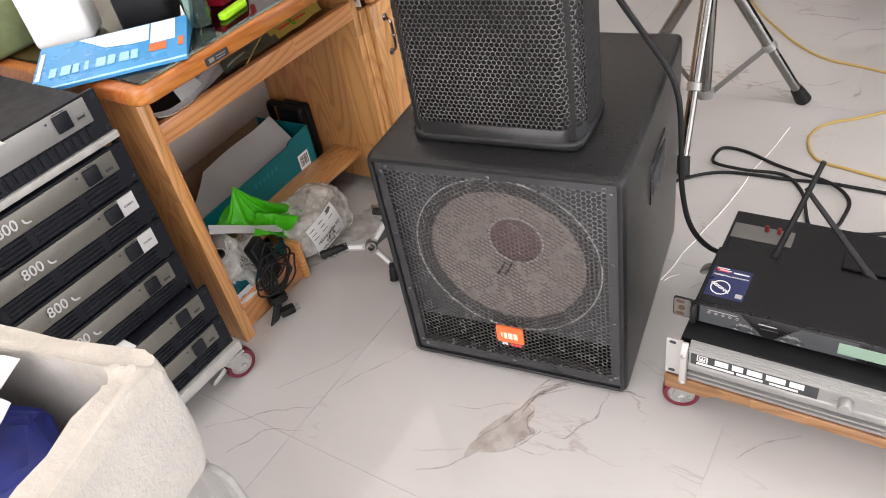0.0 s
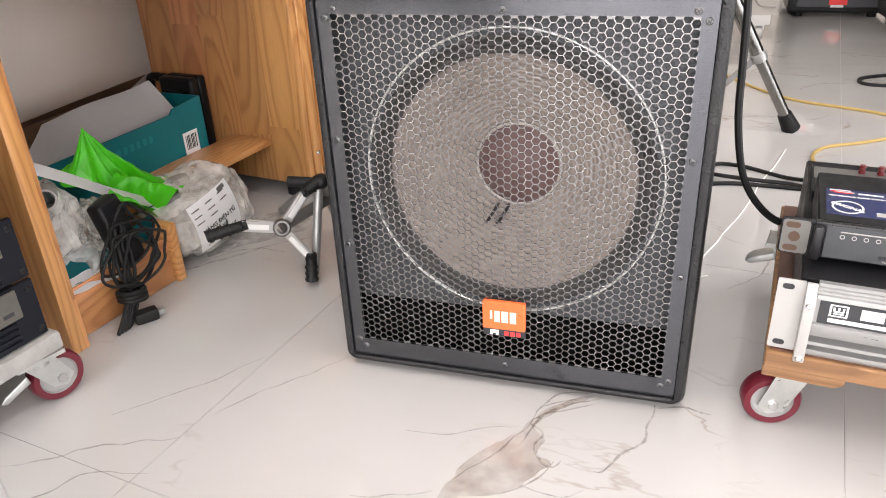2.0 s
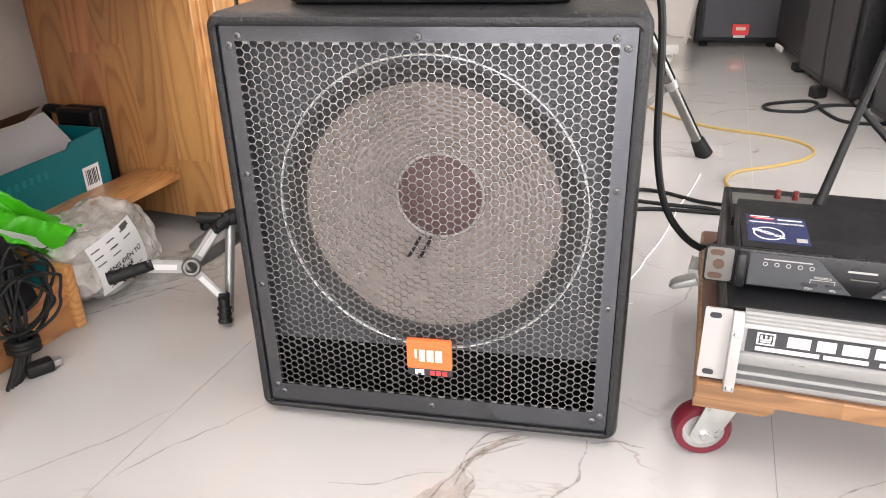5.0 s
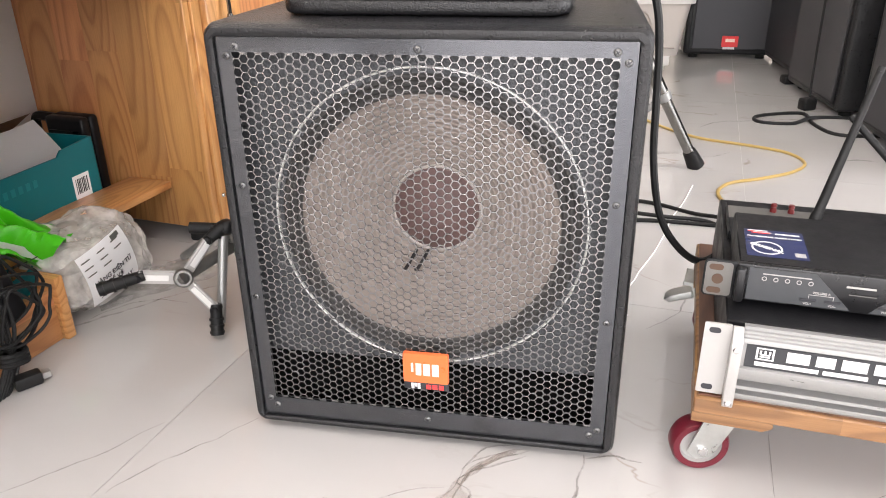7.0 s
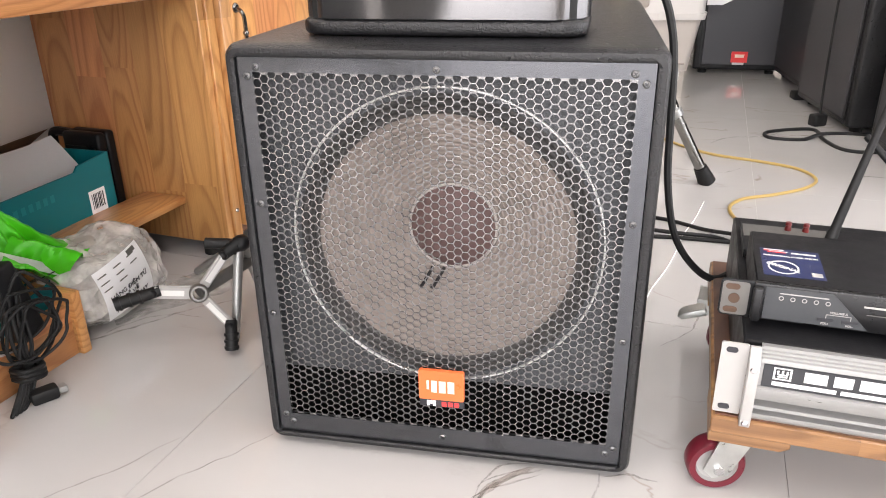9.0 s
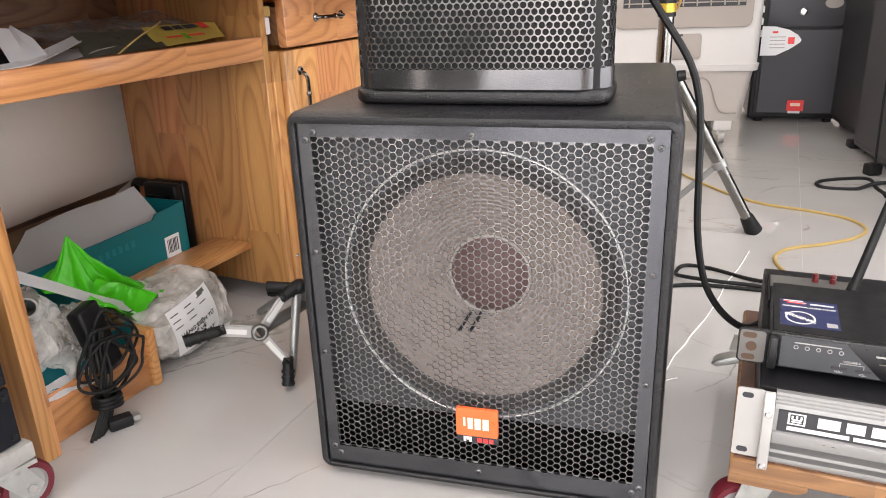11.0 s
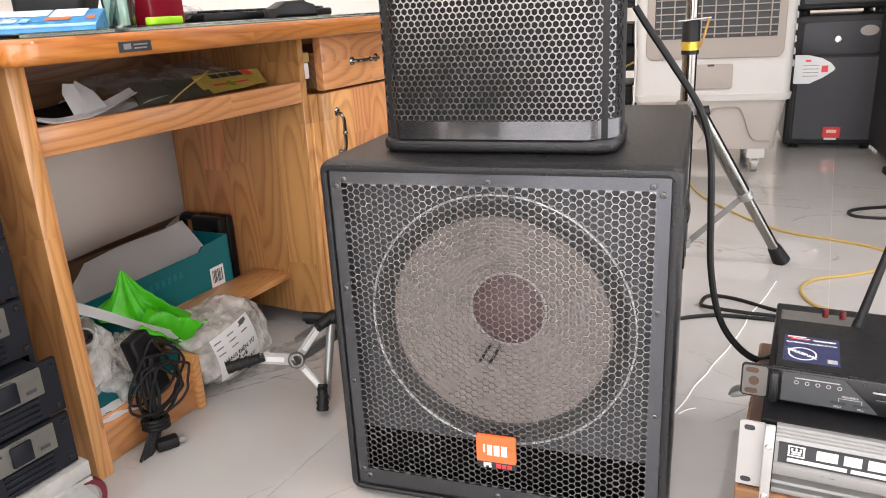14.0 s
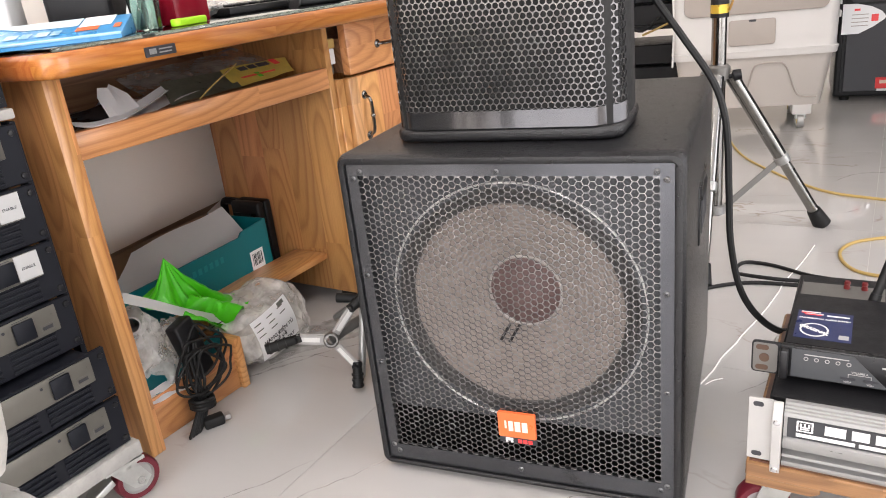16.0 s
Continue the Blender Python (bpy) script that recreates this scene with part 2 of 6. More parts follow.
M_WHITEALU = shade("pale_cast_metal", (0.40, 0.392, 0.378), 0.4, metal=0.2, vary=0.08, scale=40)
M_SLATE = shade("slate_plate", (0.055, 0.058, 0.062), 0.42, vary=0.15, scale=60, spec=0.35)
M_NAME = shade("slate_enamel", (0.04, 0.041, 0.044), 0.5, vary=0.15, scale=60, spec=0.3)
M_ORANGE = shade("orange_enamel", (0.80, 0.155, 0.045), 0.35, vary=0.06, scale=60)
M_RED = shade("red_enamel", (0.8, 0.05, 0.05), 0.35, vary=0.05)
M_WHITE = shade("white_paint", (0.70, 0.695, 0.675), 0.4, vary=0.04)
M_WHEEL = shade("red_polyurethane", (0.11, 0.010, 0.019), 0.35, vary=0.2, scale=50)
M_ZINC = shade("zinc", (0.50, 0.51, 0.49), 0.36, metal=0.9, vary=0.3, scale=40)
M_PAPER = shade("paper", (0.80, 0.80, 0.80), 0.7, vary=0.04, scale=12)
M_TEAL = shade("teal_card", (0.0, 0.145, 0.17), 0.45, vary=0.1, scale=15)
M_CARD = shade("brown_card", (0.30, 0.19, 0.12), 0.8, vary=0.15, scale=30)
M_GREEN = shade("green_film", (0.06, 0.46, 0.008), 0.35, vary=0.25, scale=25)
M_INK = shade("ink", (0.03, 0.03, 0.035), 0.6)
M_BLUE = shade("blue_print", (0.05, 0.27, 0.56), 0.3, vary=0.3, scale=12)
M_PALEBLUE = shade("pale_blue_print", (0.30, 0.55, 0.75), 0.25)
M_NAVY = shade("navy_print", (0.016, 0.023, 0.082), 0.35, vary=0.2)
M_YELLOW = shade("yellow_cable", (0.43, 0.30, 0.095), 0.45, vary=0.1)
M_FOAM = shade("styrofoam", (0.42, 0.405, 0.375), 0.8, vary=0.25, scale=14, grain=1.0, gscale=160)
M_COOLER = shade("ivory_plastic", (0.62, 0.605, 0.585), 0.42, vary=0.03, scale=8)
M_COOLERT = shade("tank_plastic", (0.50, 0.465, 0.43), 0.42, vary=0.03, scale=8)
M_COOLERG = shade("taupe_plastic", (0.37, 0.33, 0.295), 0.42, vary=0.03, scale=8)
M_AMPGREY = shade("amp_grey", (0.15, 0.145, 0.135), 0.38, metal=0.4, vary=0.1, scale=50)
M_AMPCREAM = shade("amp_cream", (0.155, 0.148, 0.128), 0.36, metal=0.4, vary=0.12, scale=40)
M_AMPBLACK = shade("amp_black", (0.007, 0.008, 0.012), 0.5, vary=0.25, scale=40, spec=0.25)
M_AMPGREYPALE = shade("amp_pale_grey", (0.25, 0.247, 0.24), 0.38, metal=0.3, vary=0.1, scale=50)
M_EARHOLE = shade("brown_shadowed_board", (0.075, 0.042, 0.026), 0.6, vary=0.2)
M_STEP = shade("chalky_white_plastic", (0.29, 0.285, 0.275), 0.5, vary=0.15, scale=20)
M_BAG = film_plastic("bubble_wrap", (0.80, 0.79, 0.76), 0.42)
M_WRAP = film_plastic("wrinkled_film", (0.78, 0.76, 0.72), 0.55, 0.1)
M_RAIL = shade("worn_white_enamel", (0.36, 0.35, 0.33), 0.45, vary=0.4, scale=35)
M_PLATE = shade("label_stock", (0.46, 0.46, 0.455), 0.6, vary=0.1, scale=30)
M_PALEORANGE = shade("pale_enamel", (0.88, 0.66, 0.54), 0.35)
M_DUSTY = shade("dusty_black", (0.009, 0.009, 0.009), 0.7, vary=0.3, scale=50)
M_GLASS = shade("glass", (0.55, 0.7, 0.66), 0.03, vary=0.0, transmission=1.0, rvary=0.0)


# ---- building helpers ----
def part(name, bm, material, parent, label="", angle=40):
    me = bpy.data.meshes.new(name)
    bm.normal_update()
    bm.to_mesh(me)
    bm.free()
    me.materials.append(material)
    me.shade_smooth()
    me.set_sharp_from_angle(angle=radians(angle))
    ob = new(name, me)
    ob.parent = parent
    if label:
        tagged(ob, label=label)
    return ob


def thing(name, m, label, category, group="", kind=""):
    ob = new(name)
    ob.matrix_world = m
    return tagged(ob, label, category, group, kind)


def B():
    return bmesh.new()


def box(bm, x0, x1, y0, y1, z0, z1, bev=0.0, seg=2, m=None):
    r = bmesh.ops.create_cube(bm, size=1)
    vs = r["verts"]
    for v in vs:
        v.co = Vector((x0 + (v.co.x + 0.5) * (x1 - x0), y0 + (v.co.y + 0.5) * (y1 - y0), z0 + (v.co.z + 0.5) * (z1 - z0)))
        if m:
            v.co = m @ v.co
    if bev:
        es = list({e for v in vs for e in v.link_edges})
        bmesh.ops.bevel(bm, geom=es, offset=bev, segments=seg, affect="EDGES", profile=0.5, clamp_overlap=True)
    return bm


def cyl(bm, p0, p1, r, r2=None, seg=20, caps=True):
    p0, p1 = Vector(p0), Vector(p1)
    d = p1 - p0
    m = Matrix.Translation((p0 + p1) / 2) @ d.to_track_quat("Z", "Y").to_matrix().to_4x4()
    bmesh.ops.create_cone(bm, cap_ends=caps, segments=seg, radius1=r, radius2=r if r2 is None else r2, depth=d.length, matrix=m)
    return bm


def lathe(bm, prof, m=None, seg=48):
    """Rings of (radius, height) round local z."""
    rings = []
    for r, h in prof:
        ring = [bm.verts.new((m or Matrix()) @ Vector((r * math.cos(2 * math.pi * i / seg), r * math.sin(2 * math.pi * i / seg), h))) for i in range(seg)] if r > 1e-6 else [bm.verts.new((m or Matrix()) @ Vector((0, 0, h)))]
        rings.append(ring)
    for a, b in zip(rings, rings[1:]):
        for i in range(seg):
            j = (i + 1) % seg
            if len(a) == 1:
                bm.faces.new((a[0], b[i], b[j]))
            elif len(b) == 1:
                bm.faces.new((a[i], a[j], b[0]))
            else:
                bm.faces.new((a[i], a[j], b[j], b[i]))
    return bm


def smooth_line(pts, n=8):
    pts = [Vector(p) for p in pts]
    out = []
    for i in range(len(pts) - 1):
        p0, p1, p2, p3 = pts[max(0, i - 1)], pts[i], pts[i + 1], pts[min(len(pts) - 1, i + 2)]
        for k in range(n):
            t = k / n
            out.append(0.5 * (2 * p1 + (p2 - p0) * t + (2 * p0 - 5 * p1 + 4 * p2 - p3) * t * t + (3 * p1 - p0 - 3 * p2 + p3) * t ** 3))
    return out + [pts[-1]]


def tube(bm, pts, r, seg=10, n=8, straight=False):
    line = [Vector(p) for p in pts] if straight else smooth_line(pts, n)
    rings, up = [], Vector((0.123, 0.31, 0.94))
    for i, p in enumerate(line):
        d = (line[min(i + 1, len(line) - 1)] - line[max(i - 1, 0)]).normalized()
        s = d.cross(up)
        s = s.normalized() if s.length > 1e-4 else Vector((1, 0, 0))
        u = s.cross(d)
        up = u
        rings.append([bm.verts.new(p + (s * math.cos(2 * math.pi * k / seg) + u * math.sin(2 * math.pi * k / seg)) * r) for k in range(seg)])
    for a, b in zip(rings, rings[1:]):
        for k in range(seg):
            bm.faces.new((a[k], a[(k + 1) % seg], b[(k + 1) % seg], b[k]))
    bm.faces.new(rings[0][::-1])
    bm.faces.new(rings[-1])
    return bm


def prism(bm, poly, lo, hi, axis="z", bev=0.0, m=None):
    """A polygon (list of 2D points) pushed from lo to hi along an axis: z (x, y), y (x, z) or x (y, z)."""
    def at(a, b, c):
        p = Vector((a, b, c)) if axis == "z" else Vector((a, c, b)) if axis == "y" else Vector((c, a, b))
        return m @ p if m else p
    v0, v1 = [bm.verts.new(at(a, b, lo)) for a, b in poly], [bm.verts.new(at(a, b, hi)) for a, b in poly]
    fs = [bm.faces.new(v0), bm.faces.new(v1)]
    k = len(poly)
    for i in range(k):
        fs.append(bm.faces.new((v0[i], v0[(i + 1) % k], v1[(i + 1) % k], v1[i])))
    bmesh.ops.recalc_face_normals(bm, faces=fs)
    if bev:
        bmesh.ops.bevel(bm, geom=list(set(fs[0].edges) | set(fs[1].edges)), offset=bev, segments=3, affect="EDGES", profile=0.5, clamp_overlap=True)
    return bm


def rounded(x0, x1, y0, y1, r, n=6):
    out = []
    for cx, cy, a in ((x1 - r, y1 - r, 0), (x0 + r, y1 - r, 90), (x0 + r, y0 + r, 180), (x1 - r, y0 + r, 270)):
        for i in range(n + 1):
            t = radians(a + 90 * i / n)
            out.append((cx + r * math.cos(t), cy + r * math.sin(t)))
    return out


def text_mesh(name, body, size, material, parent, m, bold=0.0, align="CENTER"):
    c = bpy.data.curves.new(name, "FONT")
    c.body, c.size, c.align_x, c.align_y, c.extrude, c.offset = body, size, align, "CENTER", 0.0002, bold
    tmp = bpy.data.objects.new("tmp", c)
    me = bpy.data.meshes.new_from_object(tmp)
    bpy.data.objects.remove(tmp)
    me.materials.append(material)
    ob = new(name, me)
    ob.parent = parent
    ob.matrix_local = m
    return ob


def bars(parent, rows, m, material, name="writing"):
    """Plain bars (x0, x1, y0, y1) laid on a surface whose local x, y are given by m."""
    bm = B()
    for x0, x1, y0, y1 in rows:
        box(bm, x0, x1, y0, y1, 0, 0.0004, m=m)
    return part(name, bm, material, parent)


FACE_S = Matrix(((1, 0, 0, 0), (0, 0, -1, 0), (0, 1, 0, 0), (0, 0, 0, 1)))   # local x right, y up on a face that looks towards -y
FACE_E = Matrix(((0, 0, 1, 0), (1, 0, 0, 0), (0, 1, 0, 0), (0, 0, 0, 1)))    # local x along +y, y up on a face that looks towards +x


# ---- the room ----
def slab(name, x0, x1, y0, y1, z0, z1, material, label, category):
    bm = B()
    box(bm, x0, x1, y0, y1, z0, z1)
    ob = part(name, bm, material, None)
    ob.matrix_world = ROOM
    return tagged(ob, label, category, kind="structure")


XL, XR, YN, YF, H = -1.10, 4.5, -3.5, 9.0, 3.1
floor = slab("floor", XL - 0.15, XR + 0.15, YN - 0.15, YF + 0.15, -0.15, -0.0012, M_GROUT, "polished white marble-look porcelain tile floor", "floor")
slab("ceiling", XL - 0.15, XR + 0.15, YN - 0.15, YF + 0.15, H, H + 0.15, M_CEIL, "plain white painted ceiling", "ceiling")
slab("wall_west", XL - 0.15, XL, YN - 0.15, YF + 0.15, -0.003, H, M_WALL, "plain grey-white painted wall", "wall")
slab("wall_north", XL, XR, YF, YF + 0.15, -0.003, H, M_WALL, "plain grey-white painted wall", "wall")


def open_wall(name, along, fixed, a0, a1, o0, o1, top):
    """A wall with one tall opening from o0 to o1, in four butted pieces in one mesh."""
    bm = B()
    for s0, s1, z0, z1 in ((a0, o0, -0.003, H), (o1, a1, -0.003, H), (o0, o1, top, H)):
        if along == "x":
            box(bm, s0, s1, fixed - 0.15, fixed, z0, z1)
        else:
            box(bm, fixed, fixed + 0.15, s0, s1, z0, z1)
    ob = part(name, bm, M_WALL, None)
    ob.matrix_world = ROOM
    return tagged(ob, "grey-white painted wall with a tall glazed opening", "wall", kind="structure")


open_wall("wall_south", "x", YN, XL, XR, -0.8, 3.2, 2.8)
open_wall("wall_east", "y", XR, YN - 0.15, YF + 0.15, -2.0, 4.0, 2.8)
# ---- subwoofer under the loudspeaker ----
def hex_panel(bm, x0, x1, z0, z1, pitch, hole, y, depth, solid=0):
    """Perforated sheet in the xz plane: hexagonal holes in staggered columns, with the walls of each hole."""
    cs = pitch * math.sqrt(3) / 2
    nc, nr = int((x1 - x0) / cs), int((z1 - z0) / pitch)
    ox, oz = (x0 + x1) / 2 - (nc - 1) * cs / 2, (z0 + z1) / 2 - (nr - 1) * pitch / 2
    ro, ri = pitch / math.sqrt(3), hole / math.sqrt(3)
    ca = [(math.cos(radians(60 * k)), math.sin(radians(60 * k))) for k in range(6)]
    for c in range(nc):
        for r in range(nr + (c % 2)):
            x, z = ox + c * cs, oz + r * pitch - (pitch / 2 if c % 2 else 0)
            o = [bm.verts.new((x + ro * a, y, z + ro * b)) for a, b in ca]
            if c < solid or c >= nc - solid or r < solid or r >= nr + (c % 2) - solid:
                bm.faces.new(o)
                continue
            i = [bm.verts.new((x + ri * a, y, z + ri * b)) for a, b in ca]
            d = [bm.verts.new((x + ri * a, y + depth, z + ri * b)) for a, b in ca]
            for k in range(6):
                j = (k + 1) % 6
                bm.faces.new((o[k], o[j], i[j], i[k]))
                bm.faces.new((i[k], i[j], d[j], d[k]))
    return bm


def round_panel(bm, x0, x1, z0, z1, pitch, hole, depth):
    """Perforated sheet in the xz plane: round holes in staggered rows."""
    rs = pitch * math.sqrt(3) / 2
    nc, nr = int((x1 - x0) / pitch), int((z1 - z0) / rs)
    ca = [(math.cos(radians(30 * k)), math.sin(radians(30 * k))) for k in range(12)]
    hexa = [pitch / 2 / max(abs(math.cos(radians(30 * k - 60 * j))) for j in range(3)) for k in range(12)]
    for r in range(nr):
        for c in range(nc - r % 2):
            x, z = x0 + (c + 0.5 + 0.5 * (r % 2)) * pitch, z0 + (r + 0.5) * rs
            o = [bm.verts.new((x + hexa[k] * a, 0, z + hexa[k] * b)) for k, (a, b) in enumerate(ca)]
            i = [bm.verts.new((x + hole / 2 * a, 0, z + hole / 2 * b)) for a, b in ca]
            d = [bm.verts.new((x + hole / 2 * a, depth, z + hole / 2 * b)) for a, b in ca]
            for k in range(12):
                j = (k + 1) % 12
                bm.faces.new((o[k], o[j], i[j], i[k]))
                bm.faces.new((i[k], i[j], d[j], d[k]))
    return bm


def screw(parent, x, y, z, r=0.0042):
    bm = B()
    lathe(bm, [(0, 0.0022), (r * 0.55, 0.002), (r * 0.9, 0.0012), (r, 0.0)], Matrix.Translation((x, y, z)) @ pose(0, 0, 0, 90), 14)
    s = part("screw", bm, M_SCREW, parent)
    bm = B()
    for a in (35, 125):
        box(bm, -r * 0.6, r * 0.6, -0.0006, 0.0006, 0.0016, 0.0024, m=Matrix.Translation((x, y, z)) @ pose(0, 0, 0, 90) @ pose(0, 0, 0, 0, 0, a))
    part("slot", bm, M_INK, s)
    return s


sub = thing("subwoofer", Matrix(), "black textured subwoofer with a hexagon-perforated steel front, on the floor", "loudspeaker")
SX, SD, S0, S1 = 0.236, 0.522, 0.009, 0.527
bm = B()
out, inn = rounded(-SX, SX, S0, S1, 0.014), rounded(-0.2225, 0.2225, 0.0205, 0.5135, 0.003)
MZ = (S0 + S1) / 2


def scaled(poly, kx, kz):
    return [(a * kx, MZ + (b - MZ) * kz) for a, b in poly]


levels = [(scaled(out, 0.97, 0.97), SD), (scaled(out, 0.992, 0.992), SD - 0.003), (out, SD - 0.012), (out, 0.004), (scaled(out, 0.993, 0.993), -0.005), (scaled(out, 0.98, 0.982), -0.0105), (scaled(out, 0.962, 0.964), -0.0115), (inn, -0.010), (inn, 0.018), (inn, 0.12)]
rings = [[bm.verts.new((a, y, b)) for a, b in lv] for lv, y in levels]
for p, q in zip(rings, rings[1:]):
    for i in range(len(p)):
        j = (i + 1) % len(p)
        bm.faces.new((p[i], p[j], q[j], q[i]))
bm.faces.new(rings[0])
bm.faces.new(rings[-1])
bmesh.ops.recalc_face_normals(bm, faces=bm.faces)
part("cabinet", bm, M_CAB, sub)
# baffle with the driver's opening and the port
CX, CZ = 0.001, 0.2945
bm = B()
seg = 96
ringv = [bm.verts.new((CX + 0.178 * math.cos(2 * math.pi * i / seg), 0.0225, CZ + 0.178 * math.sin(2 * math.pi * i / seg))) for i in range(seg)]


def square(a):
    c, s = math.cos(a), math.sin(a)
    k = min(0.2225 / abs(c) if abs(c) > 1e-6 else 9, (0.2188 if s > 0 else 0.1845) / abs(s) if abs(s) > 1e-6 else 9)
    return (c * k, CZ + s * k)


outer = [bm.verts.new((square(2 * math.pi * i / seg)[0], 0.0225, square(2 * math.pi * i / seg)[1])) for i in range(seg)]
for i in range(seg):
    j = (i + 1) % seg
    bm.faces.new((ringv[i], ringv[j], outer[j], outer[i]))
part("baffle", bm, M_BAFFLE, sub)
part("port_lip", box(B(), -0.222, 0.222, 0.0232, 0.045, 0.105, 0.1098), M_BAFFLE, sub)
# flat near-black sheet across the port, standing in for the shade inside
part("port", box(B(), -0.222, 0.222, 0.036, 0.038, 0.021, 0.1045), M_PORTSHADE, sub, "near-black sheet for the shade in the port slot")
front = lambda y: Matrix.Translation((CX, y, CZ)) @ pose(0, 0, 0, 90)
bm = lathe(B(), [(0.1866, 0.0), (0.1865, 0.0024), (0.1860, 0.0034), (0.1851, 0.0036), (0.1843, 0.0032), (0.1838, 0.002), (0.1838, 0.0)], front(0.0222), 120)
part("trim_ring", bm, M_RIM, sub, "bright metal driver rim")
prof = [(0.1842, 0.0005), (0.1785, 0.0)]
for i in range(1, 49):
    t = i / 48
    prof.append((0.1785 - 0.0235 * t, 0.0036 * abs(math.sin(t * 3 * math.pi)) ** 0.8 - 0.001))
part("surround", lathe(B(), prof, front(0.024), 96), M_SURR, sub, "black cloth surround in three rolls")
prof = []
for i in range(180):
    t = i / 179
    prof.append((0.1557 - 0.1015 * t, -0.001 - 0.0565 * t ** 0.9 + 0.0006 * math.sin(t * 17 * 2 * math.pi) * (1 if t > 0.04 else 0)))
part("cone", lathe(B(), prof, front(0.024), 96), M_CONE, sub, "pale brown ribbed paper cone")
cap = part("dust_cap", lathe(B(), [(0, -0.034), (0.015, -0.0352), (0.03, -0.039), (0.044, -0.046), (0.0535, -0.0545)], front(0.024), 64), M_CAP, sub)
# lip at the cap's edge; its bright highlight is put in as pale colour
part("cap_lip", lathe(B(), [(0.0530, -0.0555), (0.0535, -0.0530), (0.0552, -0.0522), (0.0568, -0.0535), (0.0572, -0.0555)], front(0.024), 64), M_LIPGLINT, cap, "cap edge lip, pale to carry its highlight")
for dx in (-0.007, 0.008):
    bm = tube(B(), [(-0.018 + dx, 0.072, CZ - 0.055), (-0.022 + dx, 0.060, CZ - 0.062), (-0.030 + dx, 0.060, CZ - 0.076), (-0.034 + dx, 0.066, CZ - 0.080)], 0.0024, 6, 4)
    part("lead", bm, M_BLACK, sub)
# front panel: solid border and perforated field
bm = B()
for x0, x1, z0, z1 in ((-0.2215, 0.2215, 0.4965, 0.5125), (-0.2215, 0.2215, 0.0215, 0.0485), (-0.2215, -0.2045, 0.0485, 0.4965), (0.2045, 0.2215, 0.0485, 0.4965)):
    box(bm, x0, x1, -0.0058, -0.0028, z0, z1)
part("panel_border", bm, M_GRILLE, sub)
bm = hex_panel(B(), -0.2135, 0.2135, 0.037, 0.508, 0.00985, 0.0087, -0.005, 0.0016, 1)
tagged(part("perforated_panel", bm, M_HEXLIT, sub, "hexagon-perforated steel sheet, its grey lightened for edge highlights", 30), kind="stuff")
for x, z in ((-0.2, 0.502), (0, 0.502), (0.201, 0.502), (0.2125, 0.492), (-0.211, 0.492), (-0.2125, 0.344), (-0.2135, 0.198), (0.212, 0.342), (0.213, 0.197), (0, 0.036), (-0.203, 0.037), (-0.2115, 0.047), (0.204, 0.037), (0.213, 0.045)):
    screw(sub, x, -0.0058, z)
# badge
bm = prism(B(), rounded(-0.0285, 0.0285, 0.095, 0.137, 0.002), -0.010, -0.005, "y")
badge = part("badge", bm, M_ORANGE, sub, "orange square badge with a white mark and a small word strip")
mb = Matrix.Translation((0, -0.0102, 0.114)) @ FACE_S
bars(badge, [(-0.0185, -0.0155, -0.004, 0.009), (-0.0125, -0.0055, -0.008, 0.009), (-0.003, 0.0055, -0.008, 0.009), (0.008, 0.0165, -0.008, 0.009)], mb, M_PALEORANGE, "mark")
bm = B()
box(bm, -0.0285, 0.0285, -0.0085, -0.005, 0.0835, 0.0945, 0.001, 2)
strip = part("word_strip", bm, M_INK, badge)
mb = Matrix.Translation((0, -0.0087, 0.0888)) @ FACE_S
bars(strip, [(-0.019, -0.0155, -0.004, 0.004), (-0.015, -0.0115, -0.001, 0.004), (-0.011, -0.0075, -0.004, 0.004)], mb, M_WHITE, "mark")
bars(strip, [(0.0, 0.006, -0.0035, 0.003), (0.008, 0.014, -0.0035, 0.003), (0.016, 0.022, -0.0035, 0.003)], mb, M_RED, "mark")
# recessed side handles
for side in (1,):
    bm = B()
    box(bm, SX - 0.006, SX + 0.003, 0.19, 0.33, 0.33, 0.42, 0.003, 2)
    hd = part("side_handle", bm, M_SATIN, sub, "black recessed carrying handle")
    bm = B()
    box(bm, SX + 0.0025, SX + 0.0042, 0.205, 0.315, 0.345, 0.405, 0.001, 1)
    part("recess", bm, M_INK, hd)
    bm = tube(B(), [(SX + 0.001, 0.205, 0.40), (SX + 0.003, 0.26, 0.403), (SX + 0.001, 0.315, 0.40)], 0.0045, 8, 5)
    part("grip", bm, M_RUBBER, hd)
for x in (-0.2, 0.2):
    for y in (0.05, 0.47):
        part("foot", cyl(B(), (x, y, 0), (x, y, 0.012), 0.014, 0.016), M_RUBBER, sub)

# ---- loudspeaker on top ----
top = thing("loudspeaker", pose(-0.008, 0.05, S1), "black moulded loudspeaker with wrapped round-holed steel front, on a subwoofer", "loudspeaker")
TW = 0.160
foot = [(-TW + 0.012, 0.004), (-TW + 0.03, 0.0), (TW - 0.03, 0.0), (TW - 0.012, 0.004), (TW, 0.02), (TW + 0.003, 0.1), (TW, 0.15), (0.105, 0.30), (0.09, 0.315), (-0.09, 0.315), (-0.105, 0.30), (-TW, 0.15), (-TW - 0.003, 0.1), (-TW, 0.02)]
bm = prism(B(), foot, 0.001, 0.019, "z", 0.006)
part("bottom_rim", bm, M_CAB, top)
inset = [(x * 0.972, 0.006 + y * 0.97) for x, y in foot]
bm = prism(B(), inset, 0.016, 0.60, "z", 0.004)
part("body", bm, M_DUSTY, top)
bm = prism(B(), foot, 0.60, 0.64, "z", 0.012)
